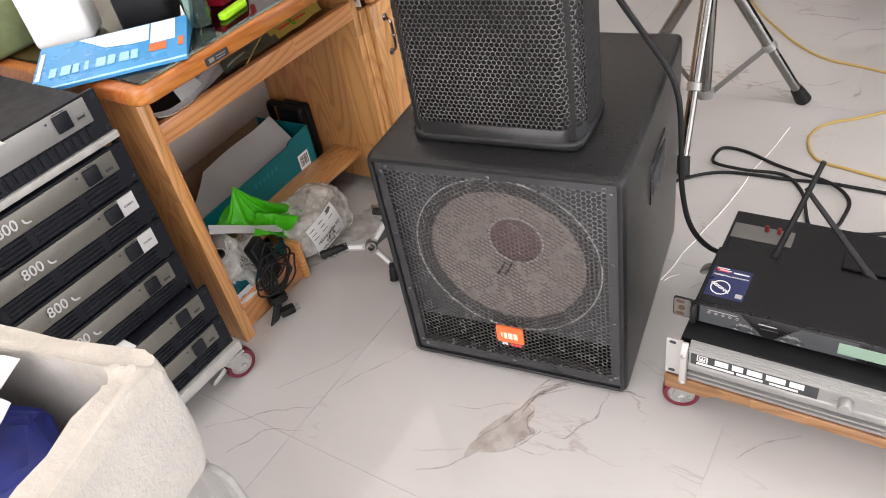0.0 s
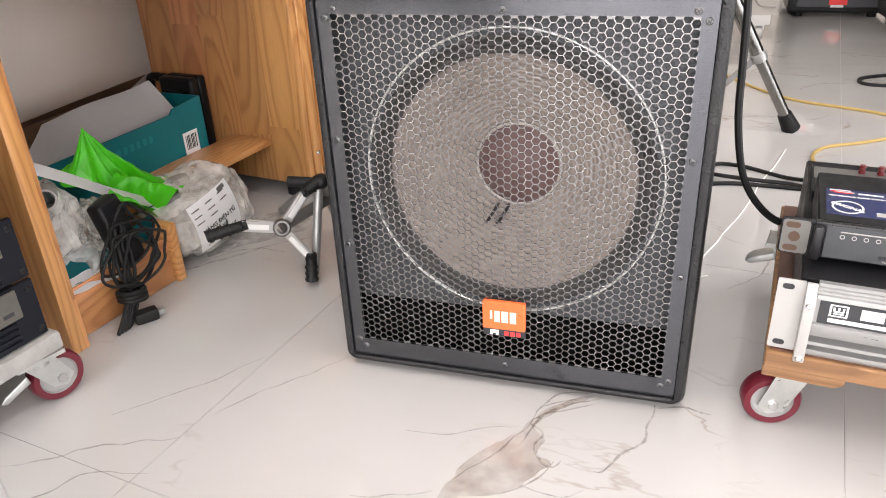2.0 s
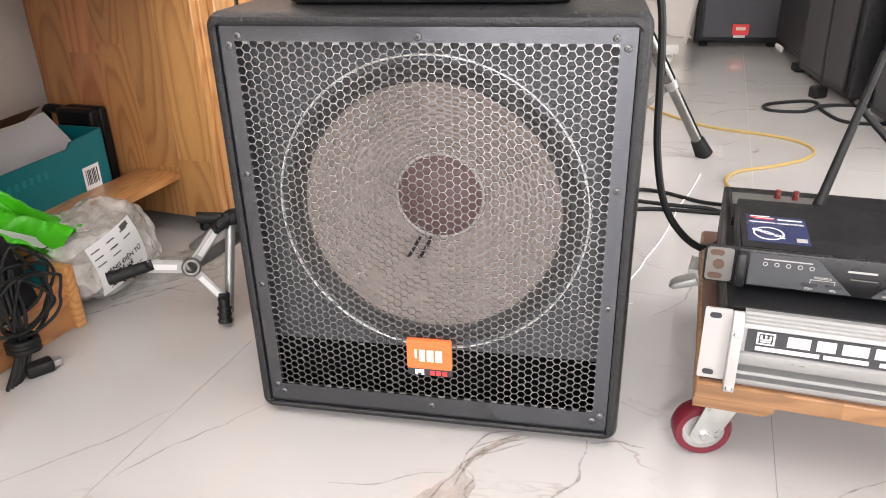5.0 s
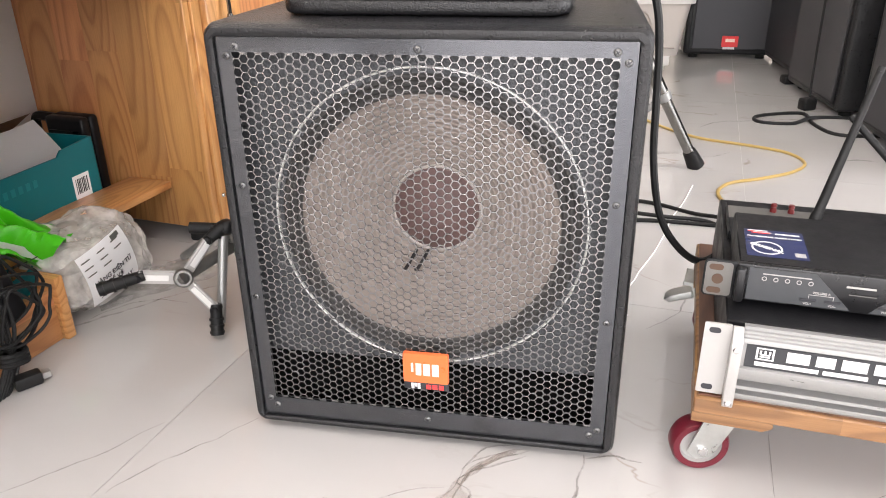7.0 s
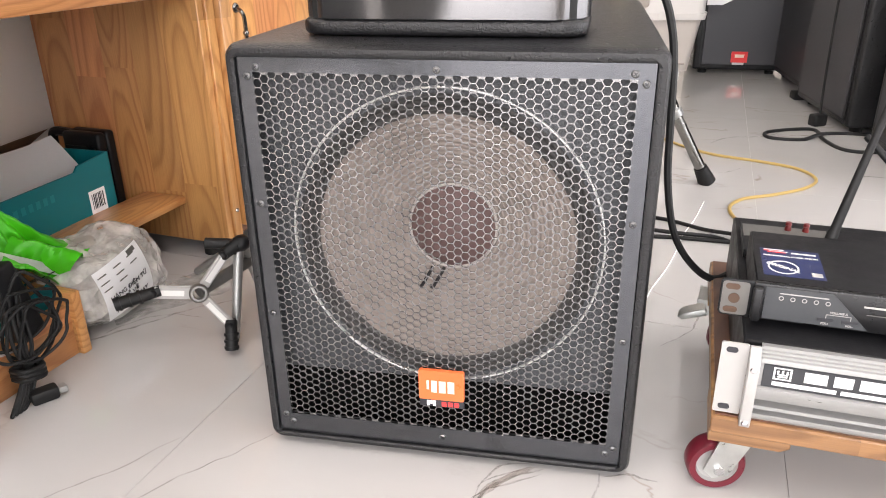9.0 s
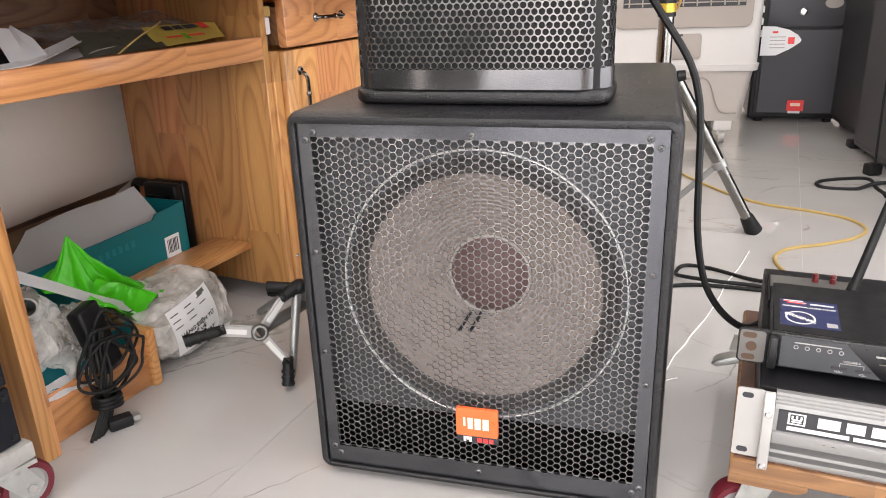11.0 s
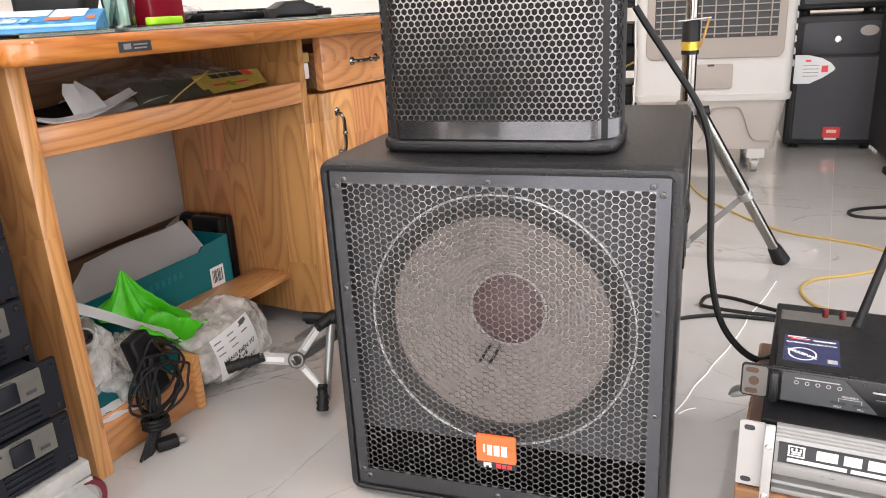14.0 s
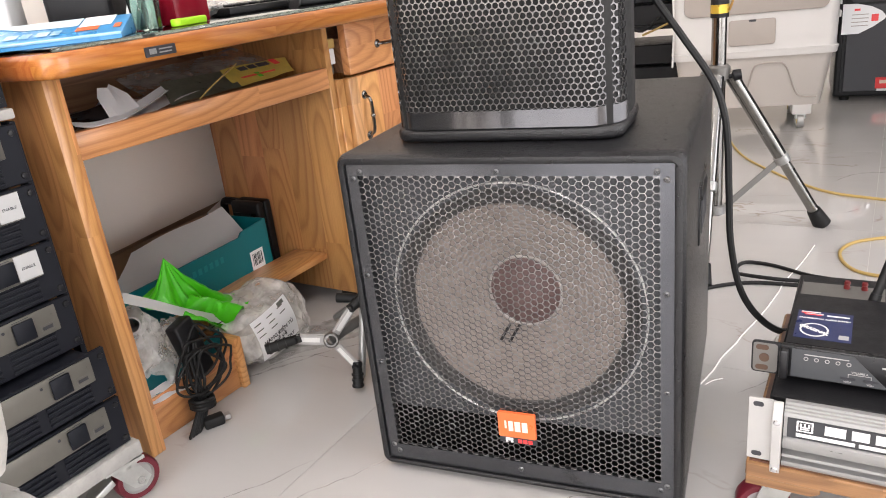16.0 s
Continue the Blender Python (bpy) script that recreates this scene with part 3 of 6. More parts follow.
part("top_rim", bm, M_CAB, top)


def wrap(bm, z0, z1, off, hexes):
    """Grille sheet: flat front with chamfered corners that run back along the sides."""
    line = [(-TW + 0.001, 0.040), (-TW + 0.008, 0.022), (-TW + 0.034, 0.002), (TW - 0.034, 0.002), (TW - 0.008, 0.022), (TW - 0.001, 0.045)]
    acc = [0]
    for a, b in zip(line, line[1:]):
        acc.append(acc[-1] + math.hypot(b[0] - a[0], b[1] - a[1]))

    def at(s):
        for k in range(len(line) - 1):
            if s <= acc[k + 1] or k == len(line) - 2:
                t = (s - acc[k]) / (acc[k + 1] - acc[k])
                a, b = line[k], line[k + 1]
                nx, ny = (b[1] - a[1]), -(b[0] - a[0])
                ln = math.hypot(nx, ny)
                return a[0] + (b[0] - a[0]) * t, a[1] + (b[1] - a[1]) * t, nx / ln, ny / ln
    flat = round_panel(bmesh.new(), 0.002, acc[-1] - 0.002, z0, z1, 0.0087, 0.0074, 0.0014) if hexes else None
    if hexes:
        back = {}
        for f in flat.faces:
            vs = []
            for v in f.verts:
                if v not in back:
                    x, y, nx, ny = at(min(max(v.co.x, 0), acc[-1]))
                    back[v] = bm.verts.new((x + nx * (off - v.co.y), y + ny * (off - v.co.y), v.co.z))
                vs.append(back[v])
            bm.faces.new(vs)
        flat.free()
    else:
        cols = [[bm.verts.new((at(s)[0] + at(s)[2] * off, at(s)[1] + at(s)[3] * off, z)) for z in (z0, z1)] for s in acc]
        for a, b in zip(cols, cols[1:]):
            bm.faces.new((a[0], b[0], b[1], a[1]))
    return bm


tagged(part("perforated_panel", wrap(B(), 0.044, 0.585, 0.003, True), M_HEX2, top, "black round-holed steel sheet", 25), kind="stuff")
bm = wrap(B(), 0.0195, 0.0430, 0.0032, False)
part("lower_band", bm, M_GRILLE2, top, "plain satin black steel band")
bm = prism(B(), rounded(-0.035, 0.035, 0.31, 0.345, 0.003), -0.008, -0.003, "y")
lg = part("badge", bm, M_SATIN, top)
bars(lg, [(-0.024, -0.014, -0.008, 0.008), (-0.010, 0.004, -0.008, 0.008), (0.008, 0.020, -0.008, 0.008)], Matrix.Translation((0, -0.0082, 0.327)) @ FACE_S, M_AMPGREY, "mark")
bm = tube(B(), [(TW - 0.003, 0.045, 0.020), (TW - 0.003, 0.045, 0.6)], 0.0016, 6, 2)
part("seam", bm, M_BLACK, top)

# ---- desk ----
desk = thing("desk", DESK, "varnished pine desk with open shelf and drawer pedestal against the wall", "desk")
top_poly = rounded(-0.43, 0.104, -0.072, 1.16, 0.035)
bm = prism(B(), top_poly, 0.668, 0.703, "z", 0.008)
part("tabletop", bm, M_WOODTOP, desk)
bm = prism(B(), rounded(-0.42, 0.092, -0.05, 1.15, 0.01), 0.7035, 0.709, "z", 0.001)
part("glass_sheet", bm, M_GLASS, desk, "clear glass sheet over the top")
bm = box(B(), -0.42, 0.018, -0.036, -0.006, 0.0, 0.668, 0.003, 2)
part("end_panel", bm, M_WOODZ, desk)
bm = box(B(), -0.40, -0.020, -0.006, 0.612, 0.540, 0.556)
part("shelf", bm, M_WOODSHADE, desk)
bm = box(B(), -0.020, 0.0, -0.006, 0.612, 0.532, 0.577, 0.003, 2)
part("shelf_fascia", bm, M_WOODY, desk)
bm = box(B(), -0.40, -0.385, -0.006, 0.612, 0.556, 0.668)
part("shelf_back", bm, M_WOODSHADE, desk)
bm = box(B(), -0.42, 0.0, 0.612, 0.630, 0.03, 0.668, 0.002, 1)
part("pedestal_side", bm, M_WOODZ, desk)
bm = box(B(), -0.026, 0.006, 0.630, 0.655, 0.03, 0.546, 0.002, 1)
part("stile", bm, M_WOODZ, desk)
bm = box(B(), -0.42, -0.02, 1.10, 1.125, 0.03, 0.668)
part("pedestal_side", bm, M_WOODZ, desk)
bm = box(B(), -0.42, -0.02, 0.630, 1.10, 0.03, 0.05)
part("pedestal_bottom", bm, M_WOODSHADE, desk)
for x in (-0.38, -0.06):
    for y in (0.63, 1.09):
        part("foot", cyl(B(), (x, y, 0), (x, y, 0.03), 0.018), M_RUBBER, desk)
bm = box(B(), -0.004, 0.018, 0.668, 1.10, 0.550, 0.6645, 0.004, 2)
dr = part("drawer_front", bm, M_WOODY, desk)
bm = box(B(), -0.36, -0.004, 0.68, 1.09, 0.555, 0.63)
part("drawer_box", bm, M_WOODSHADE, dr)
bm = box(B(), -0.004, 0.018, 0.657, 1.10, 0.06, 0.545, 0.004, 2)
dd = part("door", bm, M_WOODZ, desk)


for k, (z0, z1, x0, mt, lbl) in enumerate(((0.556, 0.575, -0.022, M_AMPGREY, "grey card edge in the gap beside the drawer"), (0.578, 0.612, -0.014, M_PAPER, "white paper wad in the gap beside the drawer"), (0.613, 0.634, -0.010, M_YELLOW, "yellow packet end in the gap beside the drawer"))):
    o = part("stuffed_paper", box(B(), x0 - 0.12, x0, 0.634, 0.662, z0, z1, 0.003, 2), mt, None)
    o.matrix_world = DESK
    tagged(o, lbl, "paper")


def turned_bead(c, r):
    """A small turned bead."""
    bm = B()
    bmesh.ops.create_uvsphere(bm, u_segments=12, v_segments=8, radius=r, matrix=Matrix.Translation(c))
    return bm


def pull(parent, y, z0, z1, horizontal=False):
    a = [(0.018, y, z0), (0.034, y, z0 + 0.012), (0.036, y, (z0 + z1) / 2), (0.034, y, z1 - 0.012), (0.018, y, z1)]
    if horizontal:
        a = [(p[0], p[1] + p[2] - (z0 + z1) / 2, (z0 + z1) / 2) for p in a]
    h = part("handle", tube(B(), a, 0.0042, 8, 6), M_CHROME, parent, "antique-silver bow handle")
    mid = Vector(a[2])
    part("bead", turned_bead(mid, 0.0062), M_CHROME, h)
    for e in (a[0], a[-1]):
        part("rosette", lathe(B(), [(0, 0.005), (0.006, 0.0045), (0.0095, 0.002), (0.010, 0)], Matrix.Translation(e) @ pose(0, 0, 0, 0, 90), 14), M_CHROME, h)


pull(dd, 0.705, 0.405, 0.50)
pull(dr, 0.83, 0.555, 0.655, True)
# foot board, its upright and the low toe board
bm = box(B(), -0.20, -0.095, -0.006, 0.612, 0.114, 0.130, 0.003, 2)
part("foot_board", bm, M_WOODY, desk)
bm = box(B(), -0.055, -0.012, -0.006, 0.215, 0.0, 0.088, 0.003, 2)
part("toe_board", bm, M_WOODY, desk)
bm = prism(B(), rounded(0.085, 0.142, 0.675, 0.690, 0.0015), 0.104, 0.1065, "x")
lb = part("name_plate", bm, M_INK, desk, "small black maker's plate")
bars(lb, [(0.092, 0.105, 0.679, 0.687), (0.110, 0.135, 0.684, 0.686), (0.110, 0.133, 0.679, 0.681)], Matrix.Translation((0.1066, 0, 0)) @ FACE_E, M_ALU)
part("bolt", lathe(B(), [(0, 0.003), (0.004, 0.0025), (0.005, 0)], Matrix.Translation((0.007, 0.642, 0.10)) @ pose(0, 0, 0, 0, 90), 12), M_STEEL, desk)

# ---- amplifiers in the stacked rack ----
RACK = DESK @ pose(0.088, -0.126, 0)
rack = thing("amplifier_rack", RACK, "wheeled rack frame with white base rail beside the desk", "rack")
bm = box(B(), -0.40, 0.014, -0.50, 0.030, 0.080, 0.1055, 0.003, 2)
part("base", bm, M_RAIL, rack)
for y in (-0.50, 0.016):
    for x in (-0.395, -0.07):
        part("upright", box(B(), x, x + 0.022, y, y + 0.008, 0.1055, 0.62), M_AMPBLACK, rack)
part("tray", box(B(), -0.38, -0.040, -0.50, 0.024, 0.6245, 0.639, 0.003, 2), M_RAIL, rack, "worn white shelf tray")
def caster(parent, x, y, zt, r, turn, name="caster", brake=True, trail=0.006):
    """Swivel caster with a red tyre: fork, wheel, hub, plate. Its contact point lies under (x, y)."""
    m = pose(x, y, 0, 0, 0, turn)
    bm = B()
    box(bm, -0.032, 0.032, -0.026, 0.026, zt - 0.004, zt, 0.001, 1, m)
    for s in (-1, 1):
        prism(bm, [(-0.018, zt - 0.004), (0.024, zt - 0.004), (0.012 - trail, r * 0.75), (-0.006 - trail, r * 0.62), (-0.018 - trail, r * 0.95)], s * 0.0175 - 0.0012, s * 0.0175 + 0.0012, "y", 0, m)
    cyl(bm, m @ Vector((0, 0, zt - 0.014)), m @ Vector((0, 0, zt - 0.003)), 0.022)
    c = part(name, bm, M_ZINC, parent, "zinc swivel caster with a dark red wheel")
    mw = m @ pose(-trail, 0, r, 90)
    tyre = part("tyre", lathe(B(), [(r * 0.72, -0.012), (r * 0.93, -0.0125), (r, -0.008), (r, 0.008), (r * 0.93, 0.0125), (r * 0.72, 0.012), (r * 0.72, -0.012)], mw, 40), M_WHEEL, c)
    part("hub", lathe(B(), [(0, 0.010), (r * 0.30, 0.010), (r * 0.34, 0.006), (r * 0.66, 0.006), (r * 0.73, 0.0115), (r * 0.73, -0.0115), (r * 0.66, -0.006), (r * 0.34, -0.006), (r * 0.3, -0.01), (0, -0.01)], mw, 32), M_WHITEALU, c)
    part("axle", cyl(B(), mw @ Vector((0, 0, -0.023)), mw @ Vector((0, 0, 0.023)), 0.0065, seg=6), M_STEEL, c)
    if brake:
        bm = prism(B(), [(0.02, zt - 0.02), (0.052, zt - 0.034), (0.06, zt - 0.042), (0.052, zt - 0.046), (0.016, zt - 0.032)], -0.014, 0.014, "y", 0.002, m)
        part("brake_pedal", bm, M_ZINC, c)
    return c


caster(rack, -0.012, -0.002, 0.080, 0.037, -100, brake=True, trail=0.020)
caster(rack, -0.35, -0.03, 0.080, 0.037, 20)
caster(rack, -0.03, -0.46, 0.080, 0.037, -30)
caster(rack, -0.35, -0.46, 0.080, 0.037, 10)


def amplifier(m, face, note, plated, tall=False):
    """Two-unit power amplifier: ears, pale upper panel with a rocker, vents below."""
    a = thing("power_amplifier", m, "black power amplifier with " + note + " in a rack", "amplifier", "stacked amplifiers")
    W, P0 = 0.4825, 0.034 if tall else 0.040
    part("case", box(B(), -0.36, -0.008, 0.022, W - 0.022, 0.002, 0.082, 0.002, 1), M_AMPBLACK, a)
    part("front", box(B(), -0.008, 0.0, 0.0, W, 0.001, 0.0835, 0.0015, 1), M_AMPBLACK, a)
    pn = part("panel", box(B(), 0.0, 0.004, 0.03, W - 0.027, P0, 0.0805, 0.002, 2), face, a)
    text_mesh("lettering", "800 CSL", 0.027, M_PLATE, pn, Matrix.Translation((0.0045, 0.26, 0.060)) @ FACE_E @ Matrix.Shear("XY", 4, (0.2, 0.0)), 0.0003)
    part("rocker", box(B(), 0.004, 0.009, W - 0.094, W - 0.064, 0.045, 0.076, 0.002, 2), M_AMPBLACK, a)
    bars(pn, [(W - 0.092, W - 0.068, 0.0775, 0.0785)], Matrix.Translation((0.0041, 0, 0)) @ FACE_E, M_INK)
    if plated:
        part("label_plate", box(B(), 0.0042, 0.0046, W - 0.062, W - 0.028, 0.0425, 0.080), M_PLATE, a)
        text_mesh("lettering", "ENABLE", 0.0058, M_INK, a, Matrix.Translation((0.0048, W - 0.045, 0.060)) @ FACE_E)
    else:
        mk = Matrix.Translation((0.0041, 0, 0)) @ FACE_E
        bars(pn, [(W - 0.055, W - 0.036, 0.046, 0.0466), (W - 0.055, W - 0.036, 0.0564, 0.057), (W - 0.055, W - 0.0544, 0.0466, 0.0564), (W - 0.0366, W - 0.036, 0.0466, 0.0564), (W - 0.053, W - 0.038, 0.049, 0.054)][:4], mk, M_AMPGREY, "mark")
        bars(pn, [(W - 0.053, W - 0.038, 0.049, 0.054)], mk, M_INK)
    part("lamp", lathe(B(), [(0, 0.002), (0.002, 0.001), (0.0024, 0)], Matrix.Translation((0.004, W - 0.106, 0.070)) @ pose(0, 0, 0, 0, 90), 8), M_INK, a)
    if tall:
        for k in range(26):
            part("vent_slat", box(B(), -0.002, 0.004, 0.036 + k * 0.016, 0.045 + k * 0.016, 0.006, 0.031, 0.0008, 1), M_AMPBLACK, a)
    else:
        for k in range(4):
            for y0, y1 in ((0.06, 0.15), (0.165, 0.255), (0.27, 0.36), (0.375, 0.445)):
                part("vent_slat", box(B(), -0.002, 0.003, y0, y1, 0.005 + k * 0.009, 0.010 + k * 0.009, 0.0008, 1), M_AMPBLACK, a)
    for z_ in (0.012, 0.072):
        for y in (0.009, W - 0.009):
            part("rack_screw", lathe(B(), [(0, 0.003), (0.004, 0.0025), (0.005, 0)], Matrix.Translation((0.0, y, z_)) @ pose(0, 0, 0, 0, 90), 10), M_SATIN, a)
    return a


# two amplifiers on the base, four set a little back above them, another kind on the tray
for k in range(2):
    amplifier(RACK @ pose(0.004, -0.4605, 0.1065 + k * 0.0865), M_AMPCREAM, "a pale metal panel", False)
for k in range(4):
    amplifier(RACK @ pose(-0.026 - 0.004 * k, -0.4705 + 0.002 * k, 0.2805 + k * 0.0848), M_AMPCREAM, "a pale metal panel", k in (1, 2))
amplifier(RACK @ pose(-0.044, -0.4625, 0.6395), M_AMPGREYPALE, "a broad grey panel", False, True)

# ---- dolly with the mixer stack ----
DOLLY = pose(0.312, -0.050, 0, 0, 0, -7.5)
dolly = thing("dolly", DOLLY, "low plywood dolly on four red-wheeled casters", "dolly")
part("board", box(B(), 0.0, 0.52, 0.0, 0.43, 0.117, 0.139, 0.002, 1), M_DOLLY, dolly)
part("top_skin", box(B(), 0.004, 0.516, 0.004, 0.426, 0.1392, 0.1412), M_DOLLYBR, dolly, "dark brown laminate")
for x in (0.0, 0.43):
    part("bearer", prism(B(), [(x, 0.103), (x + 0.075, 0.103), (x + 0.085, 0.109), (x + 0.085, 0.1165), (x, 0.1165)], 0.004, 0.09, "y", 0.001), M_DOLLY, dolly)
    part("bearer", prism(B(), [(x, 0.103), (x + 0.075, 0.103), (x + 0.085, 0.109), (x + 0.085, 0.1165), (x, 0.1165)], 0.34, 0.426, "y", 0.001), M_DOLLY, dolly)
for x, y, tn in ((0.038, 0.066, 14), (0.46, 0.066, 10), (0.02, 0.38, 175), (0.46, 0.38, 190)):
    caster(dolly, x, y, 0.103, 0.035, tn, brake=y > 0.2, trail=0.022)

AMPM = DOLLY @ pose(0.0, 0.006, 0.1415)
amp = thing("power_amplifier", AMPM, "silver power amplifier with a slate name plate on a dolly", "amplifier")
part("case", box(B(), 0.022, 0.460, 0.012, 0.39, 0.004, 0.0885, 0.002, 1), M_BLACK, amp)
# ribbed aluminium face
prof = [(0.010, 0.0), (-0.002, 0.0), (-0.004, 0.003), (-0.004, 0.008), (0.004, 0.0095), (0.004, 0.013), (-0.004, 0.0145), (-0.004, 0.0185), (0.006, 0.0205), (0.006, 0.0245), (-0.003, 0.026), (-0.0055, 0.030), (-0.0055, 0.041), (-0.002, 0.043), (-0.002, 0.071), (-0.0055, 0.073), (-0.005, 0.078), (-0.002, 0.0785), (-0.002, 0.081), (0.001, 0.0815), (0.001, 0.084), (0.004, 0.0845), (0.004, 0.088), (0.010, 0.0885)]
bm = prism(B(), prof, 0.040, 0.444, "x")
part("face", bm, M_ALU, amp)
for x in (0.0, 0.455):
    bm = prism(B(), rounded(x, x + 0.028, 0.001, 0.0885, 0.002), 0.0, 0.003, "y")
    ear = part("rack_ear", bm, M_WHITEALU, amp)
    for z in (0.009, 0.0805):
        bm = prism(B(), rounded(x + 0.009 - 0.006 + 0.002, x + 0.009 + 0.008, z - 0.0033, z + 0.0033, 0.0032), -0.0006, 0.0031, "y")
        part("slot", bm, M_INK, ear)
for x in (0.028, 0.444):
    bm = prism(B(), [(0.0, 0.089), (-0.004, 0.089), (-0.014, 0.078), (-0.016, 0.070), (-0.016, 0.0), (-0.012, -0.006), (0.0, -0.004)], x, x + 0.011, "x", 0.001)
    h = part("handle", bm, M_WHITEALU, amp)
    for z in (0.068, 0.001):
        part("handle_screw", lathe(B(), [(0, 0.002), (0.003, 0.0016), (0.004, 0)], Matrix.Translation((x + 0.0055, -0.016, z)) @ pose(0, 0, 0, 90), 12), M_STEEL, h)
plate = part("name_plate", box(B(), 0.044, 0.245, -0.003, -0.0018, 0.0435, 0.0705), M_NAME, amp, "slate plate with white block lettering")
mp_ = Matrix.Translation((0.044, -0.0031, 0.0435)) @ FACE_S
bars(plate, [(0.010, 0.012, 0.011, 0.024), (0.026, 0.028, 0.011, 0.024), (0.010, 0.028, 0.0235, 0.025), (0.010, 0.028, 0.0105, 0.012), (0.014, 0.024, 0.0135, 0.015), (0.014, 0.024, 0.016, 0.0175), (0.0135, 0.0155, 0.0175, 0.0215), (0.018, 0.020, 0.0175, 0.022), (0.0225, 0.0245, 0.0175, 0.0215)], mp_, M_WHITE, "mark")
x = 0.040
for w in (0.022, 0.018, 0.024, 0.030, 0.022):
    bars(plate, [(x, x + w, 0.0115, 0.0240)], mp_, M_WHITE, "word_mark")
    x += w + 0.006
for x0, x1 in ((0.010, 0.072), (0.076, 0.118), (0.128, 0.172)):
    bars(plate, [(x0, x1, 0.0030, 0.0078)], mp_, M_WHITE, "word_mark")
part("knob", lathe(B(), [(0, 0.018), (0.009, 0.018), (0.0105, 0.016), (0.011, 0.0)], Matrix.Translation((0.285, -0.002, 0.056)) @ pose(0, 0, 0, 90), 24), M_ALU, amp)

DBB = DOLLY @ pose(-0.006, 0.064, 0.236)
rx = thing("wireless_receiver", DBB, "black wireless microphone receiver with a blue sticker, on an amplifier", "receiver")
part("case", box(B(), 0.036, 0.452, 0.0, 0.150, 0.001, 0.0435, 0.0015, 1), M_BLACK, rx)
part("front", box(B(), 0.034, 0.454, -0.008, 0.0, 0.0005, 0.044, 0.002, 2), M_SATIN, rx)
for x in (0.0, 0.450):
    ear = part("rack_ear", prism(B(), rounded(x, x + 0.036, 0.0, 0.044, 0.005), -0.006, -0.002, "y", 0.0008), M_BLACK, rx)
    for z in (0.008, 0.036):
        part("slot", prism(B(), rounded(x + 0.005, x + 0.020, z - 0.0035, z + 0.0035, 0.0034), -0.0070, -0.0062, "y"), M_EARHOLE, ear)
    part("plate", prism(B(), rounded(x + 0.002, x + 0.030, 0.002, 0.042, 0.004), -0.0066, -0.0058, "y"), M_AMPGREY, ear)
    part("hole", cyl(B(), (x + 0.015, -0.0074, 0.022), (x + 0.015, -0.006, 0.022), 0.006), M_EARHOLE, ear)
part("grip", box(B(), 0.033, 0.043, -0.020, -0.008, 0.002, 0.042, 0.003, 2), M_SATIN, rx)
part("grip", box(B(), 0.445, 0.455, -0.020, -0.008, 0.002, 0.042, 0.003, 2), M_SATIN, rx)
part("left_field", prism(B(), [(0.046, 0.003), (0.150, 0.003), (0.112, 0.041), (0.046, 0.041)], -0.0088, -0.0081, "y"), M_SLATE, rx)
part("right_field", prism(B(), [(0.168, 0.003), (0.290, 0.003), (0.290, 0.041), (0.206, 0.041)], -0.0088, -0.0081, "y"), M_SLATE, rx)
part("display", box(B(), 0.262, 0.400, -0.0095, -0.0082, 0.010, 0.034, 0.001, 1), shade("lcd", (0.22, 0.32, 0.25), 0.15, vary=0.05), rx, "pale green display window")
mf = Matrix.Translation((0, -0.0091, 0)) @ FACE_S
bars(rx, [(0.142, 0.170, 0.0298, 0.0320)], mf, M_WHITEALU, "word_mark")
bars(rx, [(0.146, 0.172, 0.0215, 0.0225)], mf, M_AMPGREY, "word_mark")
bars(rx, [(0.060, 0.108, 0.0345, 0.0358)], mf, M_WHITEALU, "writing")
for k in range(5):
    part("icon", lathe(B(), [(0.0026, 0), (0.0026, 0.0004), (0.0018, 0.0004), (0.0018, 0)], Matrix.Translation((0.062 + k * 0.0115, -0.009, 0.0295)) @ pose(0, 0, 0, 90), 12), M_WHITEALU, rx)
for x, tx in ((0.108, "VOLUME A"), (0.183, "VOLUME B")):
    text_mesh("lettering", tx, 0.0036, M_WHITEALU, rx, Matrix.Translation((x + 0.012, -0.0093, 0.0195)) @ FACE_S, 0.00008)
    bars(rx, [(x, x + 0.0006, 0.0125, 0.0165), (x + 0.024, x + 0.0246, 0.0125, 0.0165), (x, x + 0.0246, 0.0165, 0.0171)], mf, M_WHITEALU, "bracket")
    for dx, s in ((0.0, "VOL+"), (0.024, "VOL-")):
        part("button", box(B(), x + dx - 0.008, x + dx + 0.008, -0.0105, -0.0088, 0.0092, 0.0122, 0.0005, 1), M_INK, rx)
        text_mesh("lettering", s, 0.0034, M_WHITEALU, rx, Matrix.Translation((x + dx, -0.0093, 0.0060)) @ FACE_S, 0.00008)
# sticker on the lid
st = part("sticker", box(B(), 0.044, 0.108, 0.018, 0.096, 0.0436, 0.0440), M_NAVY, rx, "navy blue sticker with a round white seal")
ms = Matrix.Translation((0.044, 0.018, 0.0441))
bars(st, [(0.004, 0.020, 0.070, 0.072), (0.008, 0.028, 0.066, 0.068)], ms, M_RED, "stripe")
bars(st, [(0.004, 0.026, 0.073, 0.075), (0.010, 0.030, 0.0683, 0.0700), (0.034, 0.060, 0.066, 0.069)], ms, M_WHITE, "stripe")
text_mesh("lettering", "PROFESSIONAL AUDIO SYSTEM", 0.0042, M_WHITE, st, ms @ Matrix.Translation((0.032, 0.056, 0.0002)), 0.0001)
part("seal", lathe(B(), [(0.0165, 0), (0.0165, 0.0003), (0.0145, 0.0003), (0.0145, 0)], ms @ Matrix.Translation((0.022, 0.024, 0)) @ Matrix.Diagonal((1, 1.1, 1, 1)), 32), M_WHITE, st)
